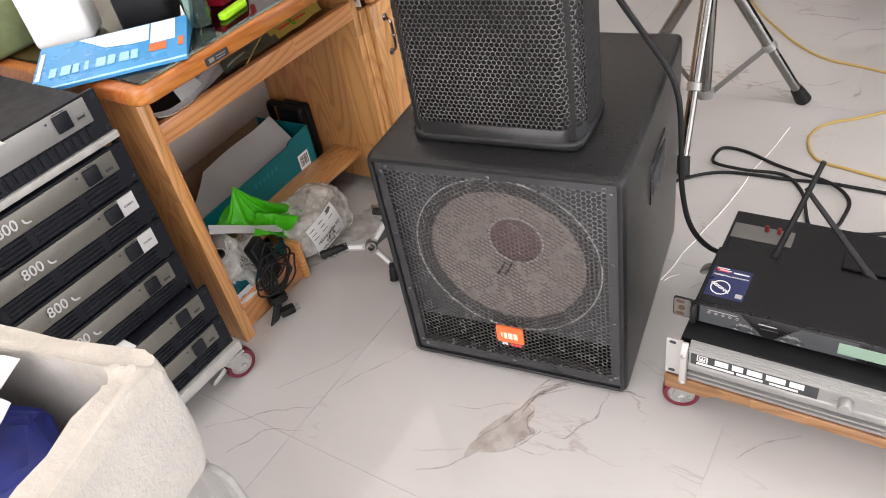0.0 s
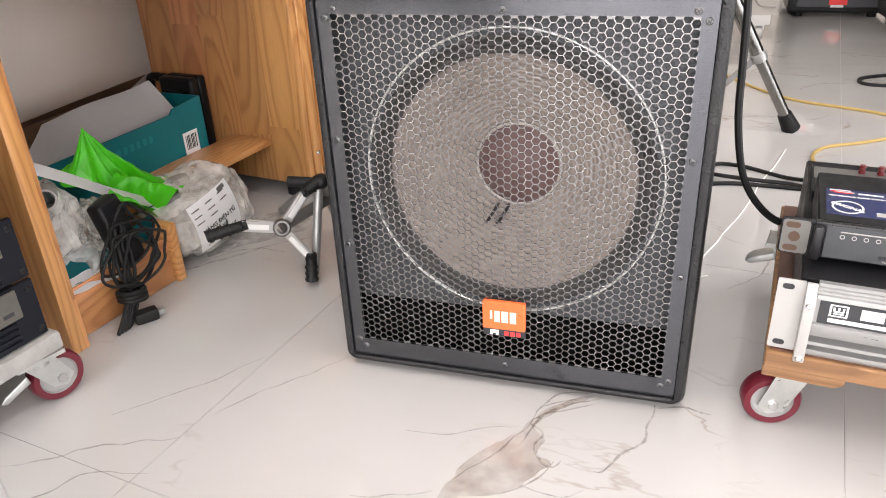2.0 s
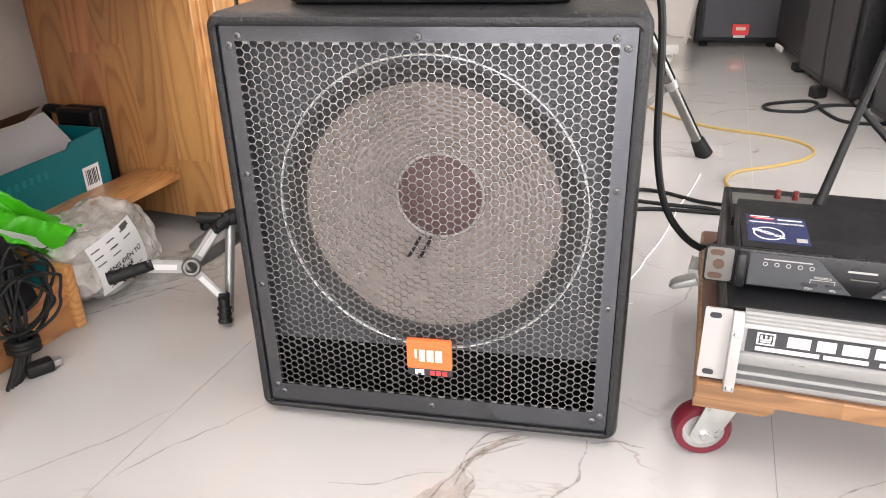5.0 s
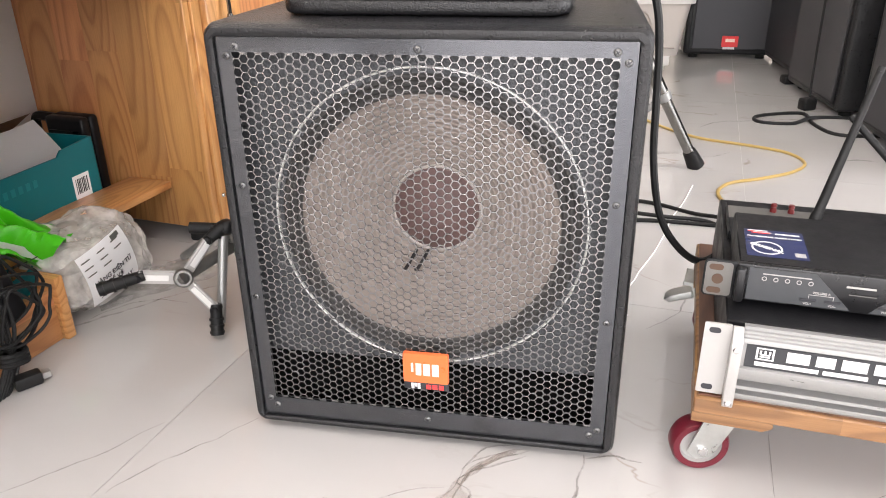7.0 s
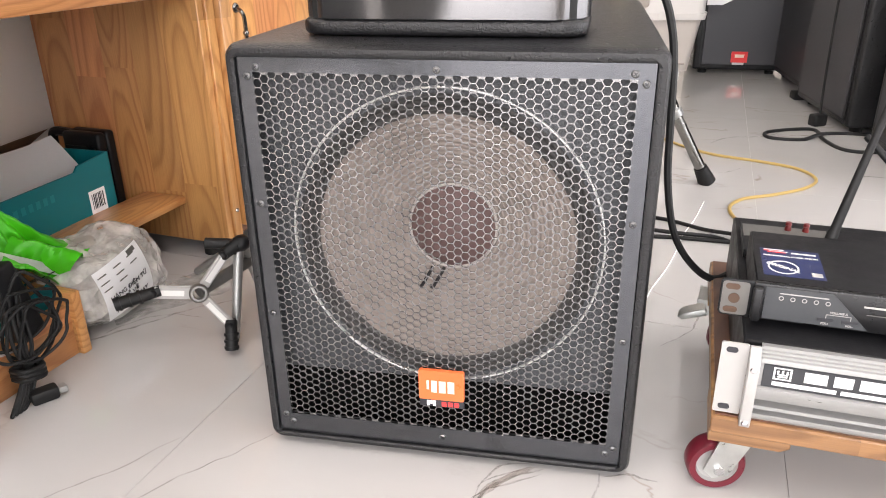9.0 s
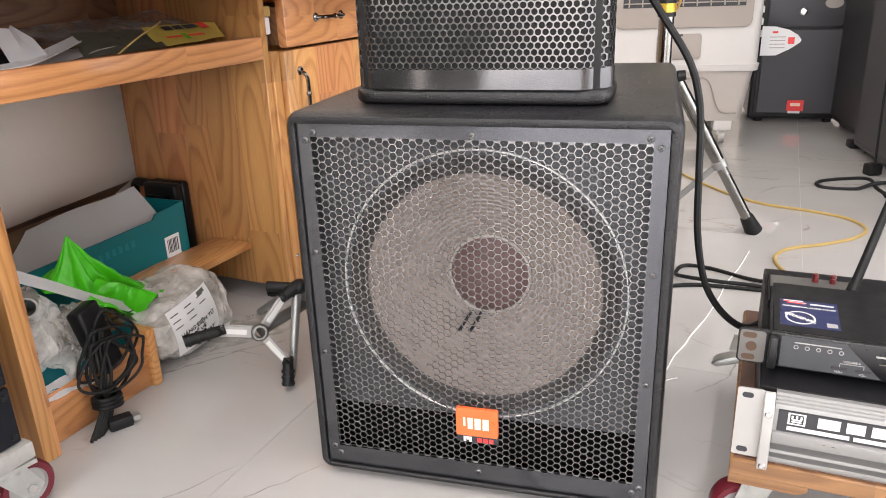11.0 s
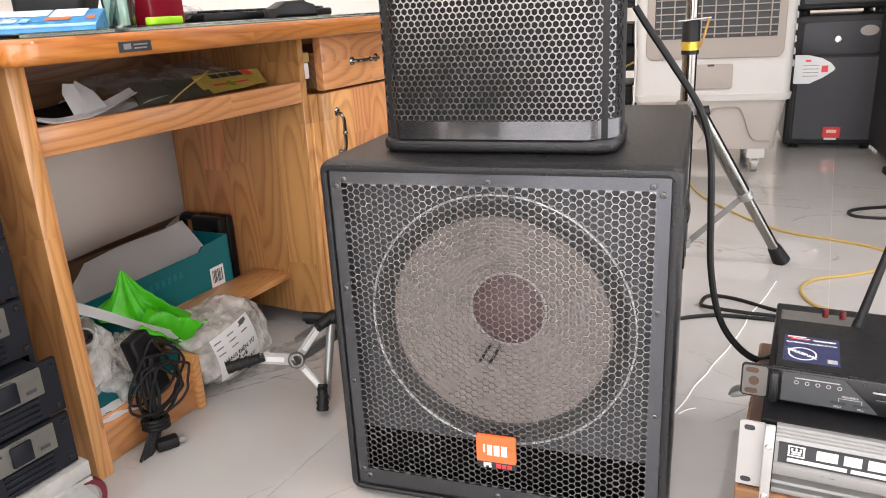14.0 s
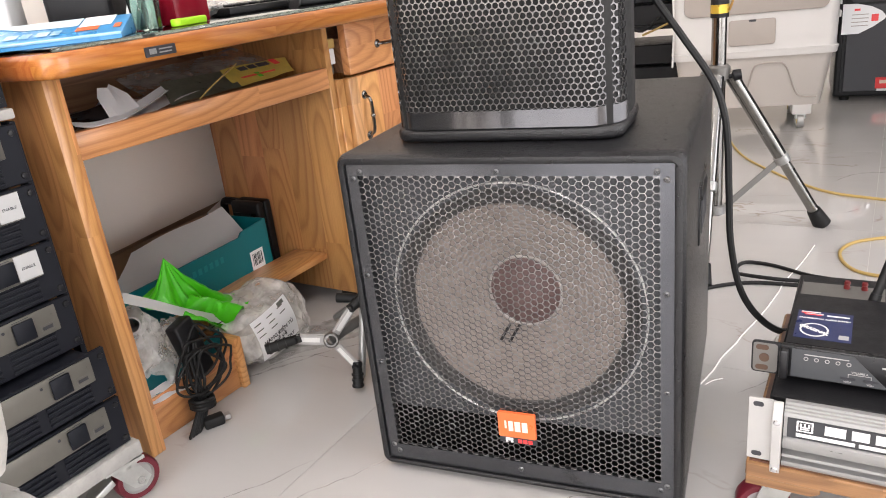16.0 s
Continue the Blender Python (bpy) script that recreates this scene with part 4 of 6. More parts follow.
text_mesh("lettering", "ORIGINAL", 0.0085, M_WHITE, st, ms @ Matrix.Translation((0.022, 0.024, 0.0002)) @ pose(0, 0, 0, 0, 0, -30), 0.0003)
bars(st, [(0.050, 0.061, 0.006, 0.016)], ms, M_WHITEALU, "code_patch")
# second unit behind, with terminals and aerials
eq = thing("equalizer", DOLLY @ pose(0.03, 0.235, 0.2335), "flat black audio processor with red terminals behind a receiver", "audio processor")
part("case", box(B(), 0.0, 0.42, 0.0, 0.11, 0.0, 0.006, 0.0015, 1), M_BLACK, eq)
part("lid", box(B(), 0.0, 0.11, 0.062, 0.108, 0.0062, 0.0070), M_AMPGREY, eq, "bare grey steel lid")
part("lip", box(B(), -0.002, 0.0, 0.0, 0.11, 0.0, 0.011), M_BLACK, eq)
for k, x in enumerate((0.060, 0.083)):
    part("terminal", lathe(B(), [(0, 0.012), (0.0035, 0.012), (0.0045, 0.008), (0.0032, 0.007), (0.0045, 0.003), (0.0045, 0)], Matrix.Translation((x, 0.098, 0.007)), 14), shade("red_terminal", (0.14, 0.015, 0.015), 0.35) if k == 0 else bpy.data.materials["red_terminal"], eq, "dark red binding post")
part("grip", box(B(), 0.20, 0.36, 0.03, 0.10, 0.006, 0.012, 0.002, 1), M_BLACK, eq)
for (x, y), tip in (((0.128, 0.156), (0.175, 0.205, 0.215)), ((0.29, 0.156), (0.16, 0.21, 0.155))):
    p0 = Vector((x, y, 0.030))
    d = Vector(tip) - p0
    a = part("aerial", cyl(B(), p0, p0 + d, 0.0062, 0.0042, 14), M_RUBBER, rx, "black stub aerial")
    part("tip", cyl(B(), p0 + d, p0 + d * 1.03, 0.0048, 0.004, 14), M_RUBBER, a)
    part("base", cyl(B(), p0 - d.normalized() * 0.01, p0 + d.normalized() * 0.02, 0.008, 0.007, 14), M_RUBBER, a)
# ---- under the desk ----
def crumple(bm, amp, scale, seed=0.0, keep=0.0):
    """Pushes the corners of a mesh about with smooth noise."""
    for v in bm.verts:
        p = v.co * scale + Vector((seed, seed * 0.7, -seed))
        v.co += Vector((noise.noise(p), noise.noise(p + Vector((31, 7, 0))), noise.noise(p + Vector((0, 17, 53))))) * amp
    return bm


def sheet(corners, nu=14, nv=10, thick=0.0):
    """A bendable sheet between four corner points."""
    bm = B()
    a, b, c, d = [Vector(p) for p in corners]
    g = [[bm.verts.new((a * (1 - u) + b * u) * (1 - v) + (d * (1 - u) + c * u) * v) for u in [i / nu for i in range(nu + 1)]] for v in [j / nv for j in range(nv + 1)]]
    for j in range(nv):
        for i in range(nu):
            bm.faces.new((g[j][i], g[j][i + 1], g[j + 1][i + 1], g[j + 1][i]))
    if thick:
        bmesh.ops.solidify(bm, geom=bm.faces[:], thickness=thick)
    return bm


def blob(sx, sy, sz, m, amp, scale, seed, sub=4):
    bm = B()
    bmesh.ops.create_icosphere(bm, subdivisions=sub, radius=1)
    for v in bm.verts:
        v.co = Vector((v.co.x * sx, v.co.y * sy, v.co.z * sz))
    crumple(bm, amp, scale, seed)
    crumple(bm, amp * 0.5, scale * 2.7, seed + 3)
    for v in bm.verts:
        v.co = m @ v.co
        v.co.z = max(v.co.z, 0.001)
    return bm


BOXM = DESK @ pose(-0.205, 0.535, 0, 0, 0, 4)
tb = thing("cardboard_box", BOXM, "open teal printed cardboard carton under the desk", "box")
part("front_side", prism(B(), [(-0.50, 0.0), (0.0, 0.0), (0.0, 0.238), (-0.085, 0.232), (-0.095, 0.222), (-0.50, 0.222)], -0.004, 0.0, "x"), M_TEAL, tb)
part("back_side", box(B(), -0.19, -0.186, -0.50, 0.0, 0.0, 0.24), M_CARD, tb)
part("end_side", box(B(), -0.186, -0.004, -0.004, 0.0, 0.0, 0.238), M_TEAL, tb)
part("end_side", box(B(), -0.186, -0.004, -0.50, -0.496, 0.0, 0.225), M_TEAL, tb)
part("bottom", box(B(), -0.186, -0.004, -0.496, -0.004, 0.0, 0.004), M_CARD, tb)
fl_ = sheet([(-0.188, -0.5, 0.235), (-0.188, 0.0, 0.24), (-0.135, 0.0, 0.275), (-0.13, -0.5, 0.262)], 12, 4, 0.003)
part("flap", crumple(fl_, 0.004, 8), M_CARD, tb, "bent brown inner flap")
lb = part("barcode_label", box(B(), 0.0002, 0.0008, -0.072, -0.028, 0.128, 0.175), M_PAPER, tb, "white label with a barcode")
bars(lb, [(-0.066 + k * 0.0042, -0.066 + k * 0.0042 + (0.0026 if k % 3 else 0.0014), 0.138, 0.168) for k in range(8)], Matrix.Translation((0.0009, 0, 0)) @ FACE_E, M_INK, "bars")
lb = part("shipping_label", box(B(), 0.0002, 0.0008, -0.445, -0.395, 0.10, 0.165), M_PAPER, tb, "white shipping label")
bars(lb, [(-0.44, -0.40, 0.150 - k * 0.009, 0.153 - k * 0.009) for k in range(4)] + [(-0.43, -0.40, 0.104, 0.115)], Matrix.Translation((0.0009, 0, 0)) @ FACE_E, M_AMPGREY)
part("tape_patch", box(B(), 0.0002, 0.0008, -0.245, -0.205, 0.075, 0.125), M_PAPER, tb)
bars(tb, [(-0.25 + k * 0.017, -0.25 + k * 0.017 + 0.010, 0.185, 0.199) for k in range(6)], Matrix.Translation((0.0005, 0, 0)) @ FACE_E, shade("teal_light", (0.01, 0.2, 0.22), 0.45), "writing")

pp = sheet([(-0.235, 0.09, 0.175), (-0.235, 0.50, 0.205), (-0.295, 0.49, 0.272), (-0.295, 0.22, 0.258)], 16, 10, 0.0006)
pw = part("paper_sheet", crumple(pp, 0.010, 6, 2), M_PAPER, None)
pw.matrix_world = DESK
tagged(pw, "large white paper sheet standing in the carton", "paper")

tc_ = thing("tool_case", DESK @ pose(-0.405, 0.560, 0), "black plastic tool case standing upright under the desk", "case")
part("shell", box(B(), 0.058, 0.156, 0.0, 0.024, 0.0, 0.262, 0.008, 3), M_BLACK, tc_)
part("shell", box(B(), 0.0, 0.060, 0.004, 0.044, 0.0, 0.175, 0.006, 2), M_BLACK, tc_)
part("shell", box(B(), 0.058, 0.156, 0.025, 0.048, 0.0, 0.262, 0.008, 3), M_BLACK, tc_)
bm = tube(B(), [(0.010, 0.024, 0.165), (0.008, 0.024, 0.236), (0.016, 0.024, 0.252), (0.035, 0.024, 0.254), (0.066, 0.024, 0.252)], 0.010, 8, 4)
part("handle", bm, M_BLACK, tc_)
part("inset", box(B(), 0.068, 0.146, -0.002, 0.0, 0.03, 0.235, 0.001, 1), M_SATIN, tc_)

# green bag thrown over the heap
gb = B()
apex, pts = Vector((-0.12, 0.180, 0.285)), [(-0.10, 0.085, 0.232), (-0.085, 0.125, 0.200), (-0.075, 0.176, 0.172), (-0.07, 0.23, 0.112), (-0.06, 0.315, 0.10), (-0.09, 0.335, 0.140), (-0.12, 0.29, 0.150), (-0.135, 0.235, 0.175), (-0.15, 0.20, 0.22), (-0.14, 0.12, 0.22)]
ring = [Vector(p) for p in smooth_line([*pts, pts[0]], 14)[:-1]]
steps = 26
lv = []
for s in range(1, steps + 1):
    t = s / steps
    lv.append([gb.verts.new(apex.lerp(p, t) + Vector((0, 0, -0.028 * math.sin(t * math.pi))) + Vector((1, 0.1, 0.4)) * 0.010 * t * math.sin(i * 0.41 + 1.5 * math.sin(i * 0.13))) for i, p in enumerate(ring)])
top_v = gb.verts.new(apex)
k = len(ring)
for i in range(k):
    gb.faces.new((top_v, lv[0][i], lv[0][(i + 1) % k]))
    for a, b in zip(lv, lv[1:]):
        gb.faces.new((a[i], b[i], b[(i + 1) % k], a[(i + 1) % k]))
wing = [Vector(p) for p in ((-0.050, 0.135, 0.180), (-0.030, 0.212, 0.122), (-0.040, 0.302, 0.152), (-0.10, 0.20, 0.192))]
gw = [[gb.verts.new((wing[0].lerp(wing[1], a / 24)).lerp(wing[3].lerp(wing[2], a / 24), b / 20) + Vector((0.012, 0, 0.014)) * math.sin(b / 20 * 9 + a * 0.12)) for a in range(25)] for b in range(21)]
for b in range(20):
    for a in range(24):
        gb.faces.new((gw[b][a], gw[b][a + 1], gw[b + 1][a + 1], gw[b + 1][a]))
for v in gb.verts:
    far = min(1.0, (v.co - apex).length / 0.14)
    for sc, am, sd_ in ((17, 0.020, 2.0), (38, 0.010, 7.0), (80, 0.004, 4.0)):
        fold = abs(noise.noise(v.co * sc + Vector((sd_, 3 * sd_, 0)))) - 0.22
        v.co += Vector((0.7, -0.35, 0.75)) * am * fold * (0.25 + 0.75 * far)
o = part("plastic_bag", gb, M_GREEN, None, angle=28)
o.matrix_world = DESK
tagged(o, "crumpled bright green plastic bag on top of packing waste", "bag")

st_ = sheet([(-0.055, 0.035, 0.262), (-0.045, 0.280, 0.092), (-0.058, 0.287, 0.106), (-0.066, 0.045, 0.277)], 18, 4, 0.0008)
o = part("paper_strip", crumple(st_, 0.004, 9, 4), M_PAPER, None)
o.matrix_world = DESK
tagged(o, "long white printed paper strip under the green bag", "paper")
bars(o, [(0.19, 0.205, 0.0, 0.002), (0.21, 0.225, 0.0, 0.002)], Matrix.Translation((-0.046, 0, 0.135)) @ FACE_E, M_INK)

for nm, sx, sy, sz, loc, sd in (("a", 0.045, 0.055, 0.075, (-0.085, 0.045, 0.165), 1), ("b", 0.05, 0.065, 0.05, (-0.075, 0.075, 0.09), 6), ("c", 0.035, 0.03, 0.045, (-0.06, 0.12, 0.14), 11)):
    o = part("bubble_wrap", blob(sx, sy, sz, Matrix.Translation(loc), 0.018, 28, sd), M_BAG, None, angle=22)
    o.matrix_world = DESK
    tagged(o, "crumpled clear bubble wrap in the tray under the desk", "packing wrap", "packing waste")
o = part("cardboard_tube", lathe(B(), [(0.0155, 0), (0.0155, 0.12), (0.0125, 0.12), (0.0125, 0.0)], Matrix.Translation((-0.10, 0.075, 0.215)) @ pose(0, 0, 0, 78, 0, 55), 24), shade("grey_card", (0.25, 0.24, 0.23), 0.7), None)
o.matrix_world = DESK
tagged(o, "short grey cardboard tube among packing waste", "tube")
cp = sheet([(-0.012, 0.0, 0.094), (-0.012, 0.10, 0.080), (-0.045, 0.11, 0.118), (-0.045, 0.0, 0.128)], 16, 8, 0.0006)
o = part("teal_leaflet", crumple(cp, 0.010, 18, 7), M_TEAL, None, angle=25)
o.matrix_world = DESK
tagged(o, "crumpled teal and white printed wrapper", "wrapper")
cp = sheet([(-0.009, -0.004, 0.078), (-0.009, 0.10, 0.070), (-0.020, 0.10, 0.092), (-0.020, -0.004, 0.104)], 16, 4, 0.0006)
o = part("paper_scrap", crumple(cp, 0.006, 25, 8), M_PAPER, None)
o.matrix_world = DESK
tagged(o, "white torn paper edge in the tray", "paper")
cp = sheet([(-0.03, 0.155, 0.075), (-0.03, 0.20, 0.072), (-0.035, 0.20, 0.135), (-0.035, 0.16, 0.125)], 8, 8, 0.0006)
o = part("teal_leaflet", crumple(cp, 0.008, 22, 3), M_TEAL, None, angle=25)
o.matrix_world = DESK
tagged(o, "crumpled teal printed wrapper", "wrapper")
part("tray_end", box(B(), -0.095, 0.0, 0.205, 0.223, 0.0, 0.112, 0.003, 2), M_WOODX, desk)

# wrapped parcel with its label
def sack(sx, sy, sz, amp, scale, seed):
    """A filled bag: rounded, slumped flat on its underside."""
    bm = B()
    bmesh.ops.create_icosphere(bm, subdivisions=5, radius=1)
    for v in bm.verts:
        c = Vector([math.copysign(abs(k) ** (0.8 if v.co.z > 0 else 0.6), k) for k in v.co])
        v.co = Vector((c.x * sx, c.y * sy, c.z * sz))
    crumple(bm, amp, scale, seed)
    for v in bm.verts:
        v.co.z = max(v.co.z, -0.079)
    return bm


pk = thing("parcel", DESK @ pose(-0.078, 0.337, 0.080), "parcel in clear wrinkled plastic with a white label on the floor", "parcel")
part("contents", sack(0.058, 0.105, 0.066, 0.010, 14, 21), shade("parcel_inside", (0.38, 0.355, 0.32), 0.6, vary=0.25, scale=18), pk)
part("wrap", crumple(crumple(sack(0.078, 0.114, 0.075, 0.014, 18, 23), 0.006, 45, 2), 0.003, 110, 6), M_WRAP, pk, "clear wrinkled plastic film", 24)


def bulge(me, grow):
    """Lays a flat label (x along, y up, z out) on the rounded side of the parcel."""
    for v in me.vertices:
        a, b = v.co.x * 0.98 - v.co.y * 0.19, v.co.y * 0.98 + v.co.x * 0.19
        k = max(0.1, 1 - (a / 0.15) ** 2 - (b / 0.098) ** 2)
        v.co = Vector((0.087 * k ** 0.4 + grow + v.co.z, a * 1.16 - 0.026, b * 1.08 + 0.006))


lab = part("label", sheet([(-0.046, -0.046, 0), (0.050, -0.046, 0), (0.050, 0.046, 0), (-0.046, 0.046, 0)], 14, 14), M_PAPER, pk, "white delivery label")
bulge(lab.data, 0.004)
for k in range(8):
    x0, y0 = -0.042 + (k % 3) * 0.03, 0.034 - (k // 3) * 0.012
    o = bars(lab, [(x0, x0 + 0.016, y0, y0 + 0.002)], Matrix(), M_AMPGREY)
    bulge(o.data, 0.0046)
o = bars(lab, [(0.022, 0.040, 0.036, 0.043)], Matrix(), M_AMPGREY, "stamp")
bulge(o.data, 0.0046)
for k, s_ in enumerate(("HÀNG ĐIỆN TỬ", "DỄ VỠ", "XIN NHẸ TAY")):
    o = text_mesh("lettering", s_, 0.0108, M_INK, lab, Matrix(), 0.0002)
    for v in o.data.vertices:
        v.co += Vector((0.002, -0.008 - 0.0135 * k, 0))
    bulge(o.data, 0.0048)
o = part("plastic_film", crumple(sheet([(-0.11, 0.36, 0.003), (-0.02, 0.30, 0.003), (0.10, 0.50, 0.002), (-0.01, 0.56, 0.003)], 18, 12, 0.0004), 0.006, 20, 2), M_BAG, None, angle=25)
for v in o.data.vertices:
    v.co.z = max(v.co.z, 0.0008)
o.matrix_world = DESK
tagged(o, "loose clear plastic film lying on the floor", "plastic film")

# bundled power lead with its adapter
lead = thing("power_adapter", DESK, "black power adapter with a bundled lead over a wooden tray", "adapter")
part("brick", box(B(), -0.014, 0.014, -0.025, 0.025, -0.060, 0.056, 0.006, 3, pose(-0.002, 0.106, 0.148, 8, -8, 12)), M_BLACK, lead)
rl = random.Random(5)
for k in range(5):
    ry_, rz_, cy, cz, ph = 0.022 + 0.040 * rl.random(), 0.040 + 0.034 * rl.random(), 0.090 + 0.045 * rl.random(), 0.100 + 0.030 * rl.random(), rl.random()
    ring_ = [(0.012 + 0.005 * k + 0.006 * math.sin(a * 2 + ph * 6), cy + ry_ * math.cos(a) * (1 + 0.3 * math.sin(2 * a + 9 * ph)), cz + rz_ * math.sin(a + 0.5 * math.sin(a + 5 * ph))) for a in [2 * math.pi * (i / 12) + ph for i in range(13)]]
    part("cord", tube(B(), ring_, 0.0025, 8, 5), M_RUBBER, lead)
for k in range(4):
    y = 0.072 + 0.009 * k
    part("cord", tube(B(), [(0.010 + 0.004 * (k % 3), y + 0.012, 0.175 - 0.006 * k), (0.020, y + 0.004, 0.13), (0.022 + 0.003 * (k % 2), y + 0.002, 0.09), (0.024, 0.082 + 0.003 * k, 0.052), (0.028, 0.066 + 0.007 * k, 0.030), (0.033, 0.040 + 0.008 * k, 0.006), (0.036, 0.034 + 0.006 * k, 0.0045), (0.032, 0.052 + 0.006 * k, 0.022), (0.026, 0.078 + 0.003 * k, 0.050)], 0.003, 8, 6), M_RUBBER, lead)
part("cord", tube(B(), [(0.0, 0.118, 0.20), (0.008, 0.135, 0.16), (0.014, 0.155, 0.11), (0.02, 0.14, 0.07), (0.026, 0.10, 0.05)], 0.0028, 8, 7), M_RUBBER, lead)
for k in range(3):
    part("tie", tube(B(), [(0.014, 0.066, 0.056 - 0.007 * k), (0.034, 0.070, 0.055 - 0.007 * k), (0.036, 0.100, 0.050 - 0.007 * k), (0.014, 0.104, 0.054 - 0.007 * k), (0.014, 0.066, 0.056 - 0.007 * k)], 0.0045, 8, 5), M_RUBBER, lead)
pl = part("plug", box(B(), -0.011, 0.011, -0.020, 0.018, -0.010, 0.010, 0.004, 2, pose(0.044, 0.086, 0.0105, 0, 0, -28)), M_RUBBER, lead)
part("pin_block", box(B(), -0.007, 0.007, 0.018, 0.030, -0.005, 0.005, 0.001, 1, pose(0.044, 0.086, 0.0105, 0, 0, -28)), M_ALU, pl)

# small folding tripod lying by the subwoofer
tp = thing("folding_tripod", Matrix(), "small folding tripod with pale arms and black feet, lying down", "tripod")
C = Vector((-0.438, 0.202, 0.104))


def arm(p, q, w=0.0085):
    p, q = Vector(p), Vector(q)
    d = (q - p)
    m = Matrix.Translation(p) @ d.to_track_quat("X", "Z").to_matrix().to_4x4()
    a = part("arm", box(B(), 0.014, d.length, -0.0035, 0.0035, -w, w, 0.0015, 1, m), M_WHITEALU, tp)
    part("channel", box(B(), 0.022, d.length - 0.008, -0.0042, 0.0042, -w * 0.55, w * 0.55, 0.0, 1, m), M_WHITE, a)
    return a


for tip, foot_end in (((-0.495, 0.172, 0.116), (-0.546, 0.138, 0.106)), ((-0.404, 0.242, 0.158), (-0.386, 0.258, 0.172)), ((-0.391, 0.204, 0.050), (-0.388, 0.190, 0.010))):
    arm(C, tip)
    d = (Vector(foot_end) - Vector(tip))
    f = part("foot", cyl(B(), Vector(tip) - d.normalized() * 0.008, Vector(foot_end), 0.0088, 0.0105, 14), M_RUBBER, tp, "black ribbed rubber foot")
    for s in (0.35, 0.6, 0.85):
        p = Vector(tip).lerp(Vector(foot_end), s)
        part("rib", cyl(B(), p, p + d.normalized() * 0.004, 0.0118, seg=14), M_RUBBER, f)
    part("joint", cyl(B(), Vector(tip) + Vector((0, -0.009, 0)), Vector(tip) + Vector((0, 0.009, 0)), 0.007, seg=14), M_BLACK, tp)
fw = Vector((0.5, -0.82, 0.3)).normalized()
part("hub", lathe(B(), [(0.0095, -0.012), (0.015, -0.012), (0.0155, 0.008), (0.0125, 0.012), (0.0095, 0.012), (0.0095, -0.012)], Matrix.Translation(C) @ fw.to_track_quat("Z", "Y").to_matrix().to_4x4(), 24), M_AMPGREY, tp)
part("column", cyl(B(), C - fw * 0.01, C - fw * 0.01 + Vector((0.052, 0.11, 0.018)), 0.0105, seg=16), M_AMPGREY, tp)
for p, q in (((-0.388, 0.262, 0.17), (-0.398, 0.225, 0.012)), ((-0.392, 0.262, 0.165), (-0.59, 0.46, 0.012)), ((-0.386, 0.27, 0.165), (-0.44, 0.42, 0.012))):
    part("leg", cyl(B(), p, q, 0.0082, 0.0075, 16), M_ALU, tp)
part("handle", cyl(B(), (-0.388, 0.275, 0.162), (-0.448, 0.262, 0.165), 0.0085, 0.0095, 14), M_RUBBER, tp)
part("head", blob(0.016, 0.016, 0.014, Matrix.Translation((-0.384, 0.262, 0.17)), 0.003, 60, 3, 2), M_BLACK, tp)

# ---- on the desk shelf and top ----
SH = 0.5565
m_sheet = [
    ("paper_sheet", [(-0.06, 0.03, SH + 0.010), (-0.03, 0.12, SH + 0.010), (-0.05, 0.30, SH + 0.030), (-0.22, 0.20, SH + 0.03)], M_PAPER, "curled white paper sheet on the desk shelf"),
    ("flyer", [(-0.034, 0.375, SH + 0.022), (-0.030, 0.545, SH + 0.026), (-0.085, 0.575, SH + 0.050), (-0.095, 0.40, SH + 0.050)], shade("yellow_print", (0.78, 0.62, 0.14), 0.4, vary=0.3, scale=40), "yellow printed packet on the desk shelf"),
    ("clear_folder", [(-0.17, 0.26, SH + 0.03), (-0.13, 0.58, SH + 0.045), (-0.26, 0.59, SH + 0.075), (-0.27, 0.28, SH + 0.06)], M_BAG, "clear plastic folder over papers on the desk shelf"),
    ("leaflet", [(-0.04, 0.22, SH + 0.016), (-0.028, 0.385, SH + 0.020), (-0.10, 0.42, SH + 0.050), (-0.11, 0.26, SH + 0.054)], shade("dark_print", (0.16, 0.17, 0.13), 0.35, vary=0.9, scale=45), "dark printed leaflet in the heap on the shelf"),
]
for nm, cs, mt, lbl in m_sheet:
    o = part(nm, crumple(sheet(cs, 16, 10, 0.0008), 0.006, 14, len(lbl)), mt, None, angle=30)
    for v in o.data.vertices:
        v.co.z = max(v.co.z, SH + 0.001)
    o.matrix_world = DESK
    tagged(o, lbl, nm.replace("_", " "))
fly = [ob for ob in scene.collection.objects if ob.name.startswith("flyer")][0]
fm = Matrix.Translation((-0.066, 0.425, SH + 0.0462)) @ pose(0, 0, 0, 0, 26, 0) @ Matrix(((0, -1, 0, 0), (1, 0, 0, 0), (0, 0, 1, 0), (0, 0, 0, 1)))
for x0, x1 in ((0.0, 0.022), (0.026, 0.048), (0.052, 0.085)):
    bars(fly, [(x0, x1, 0, 0.014)], fm, M_INK)
bars(fly, [(-0.02, 0.075, -0.026, -0.021)], fm, M_RED, "stripe")
bars(fly, [(0.095, 0.112, -0.004, 0.018)], fm, M_RED, "stripe")
bars(fly, [(0.02, 0.032, -0.034, -0.016)], fm, M_GREEN, "stripe")


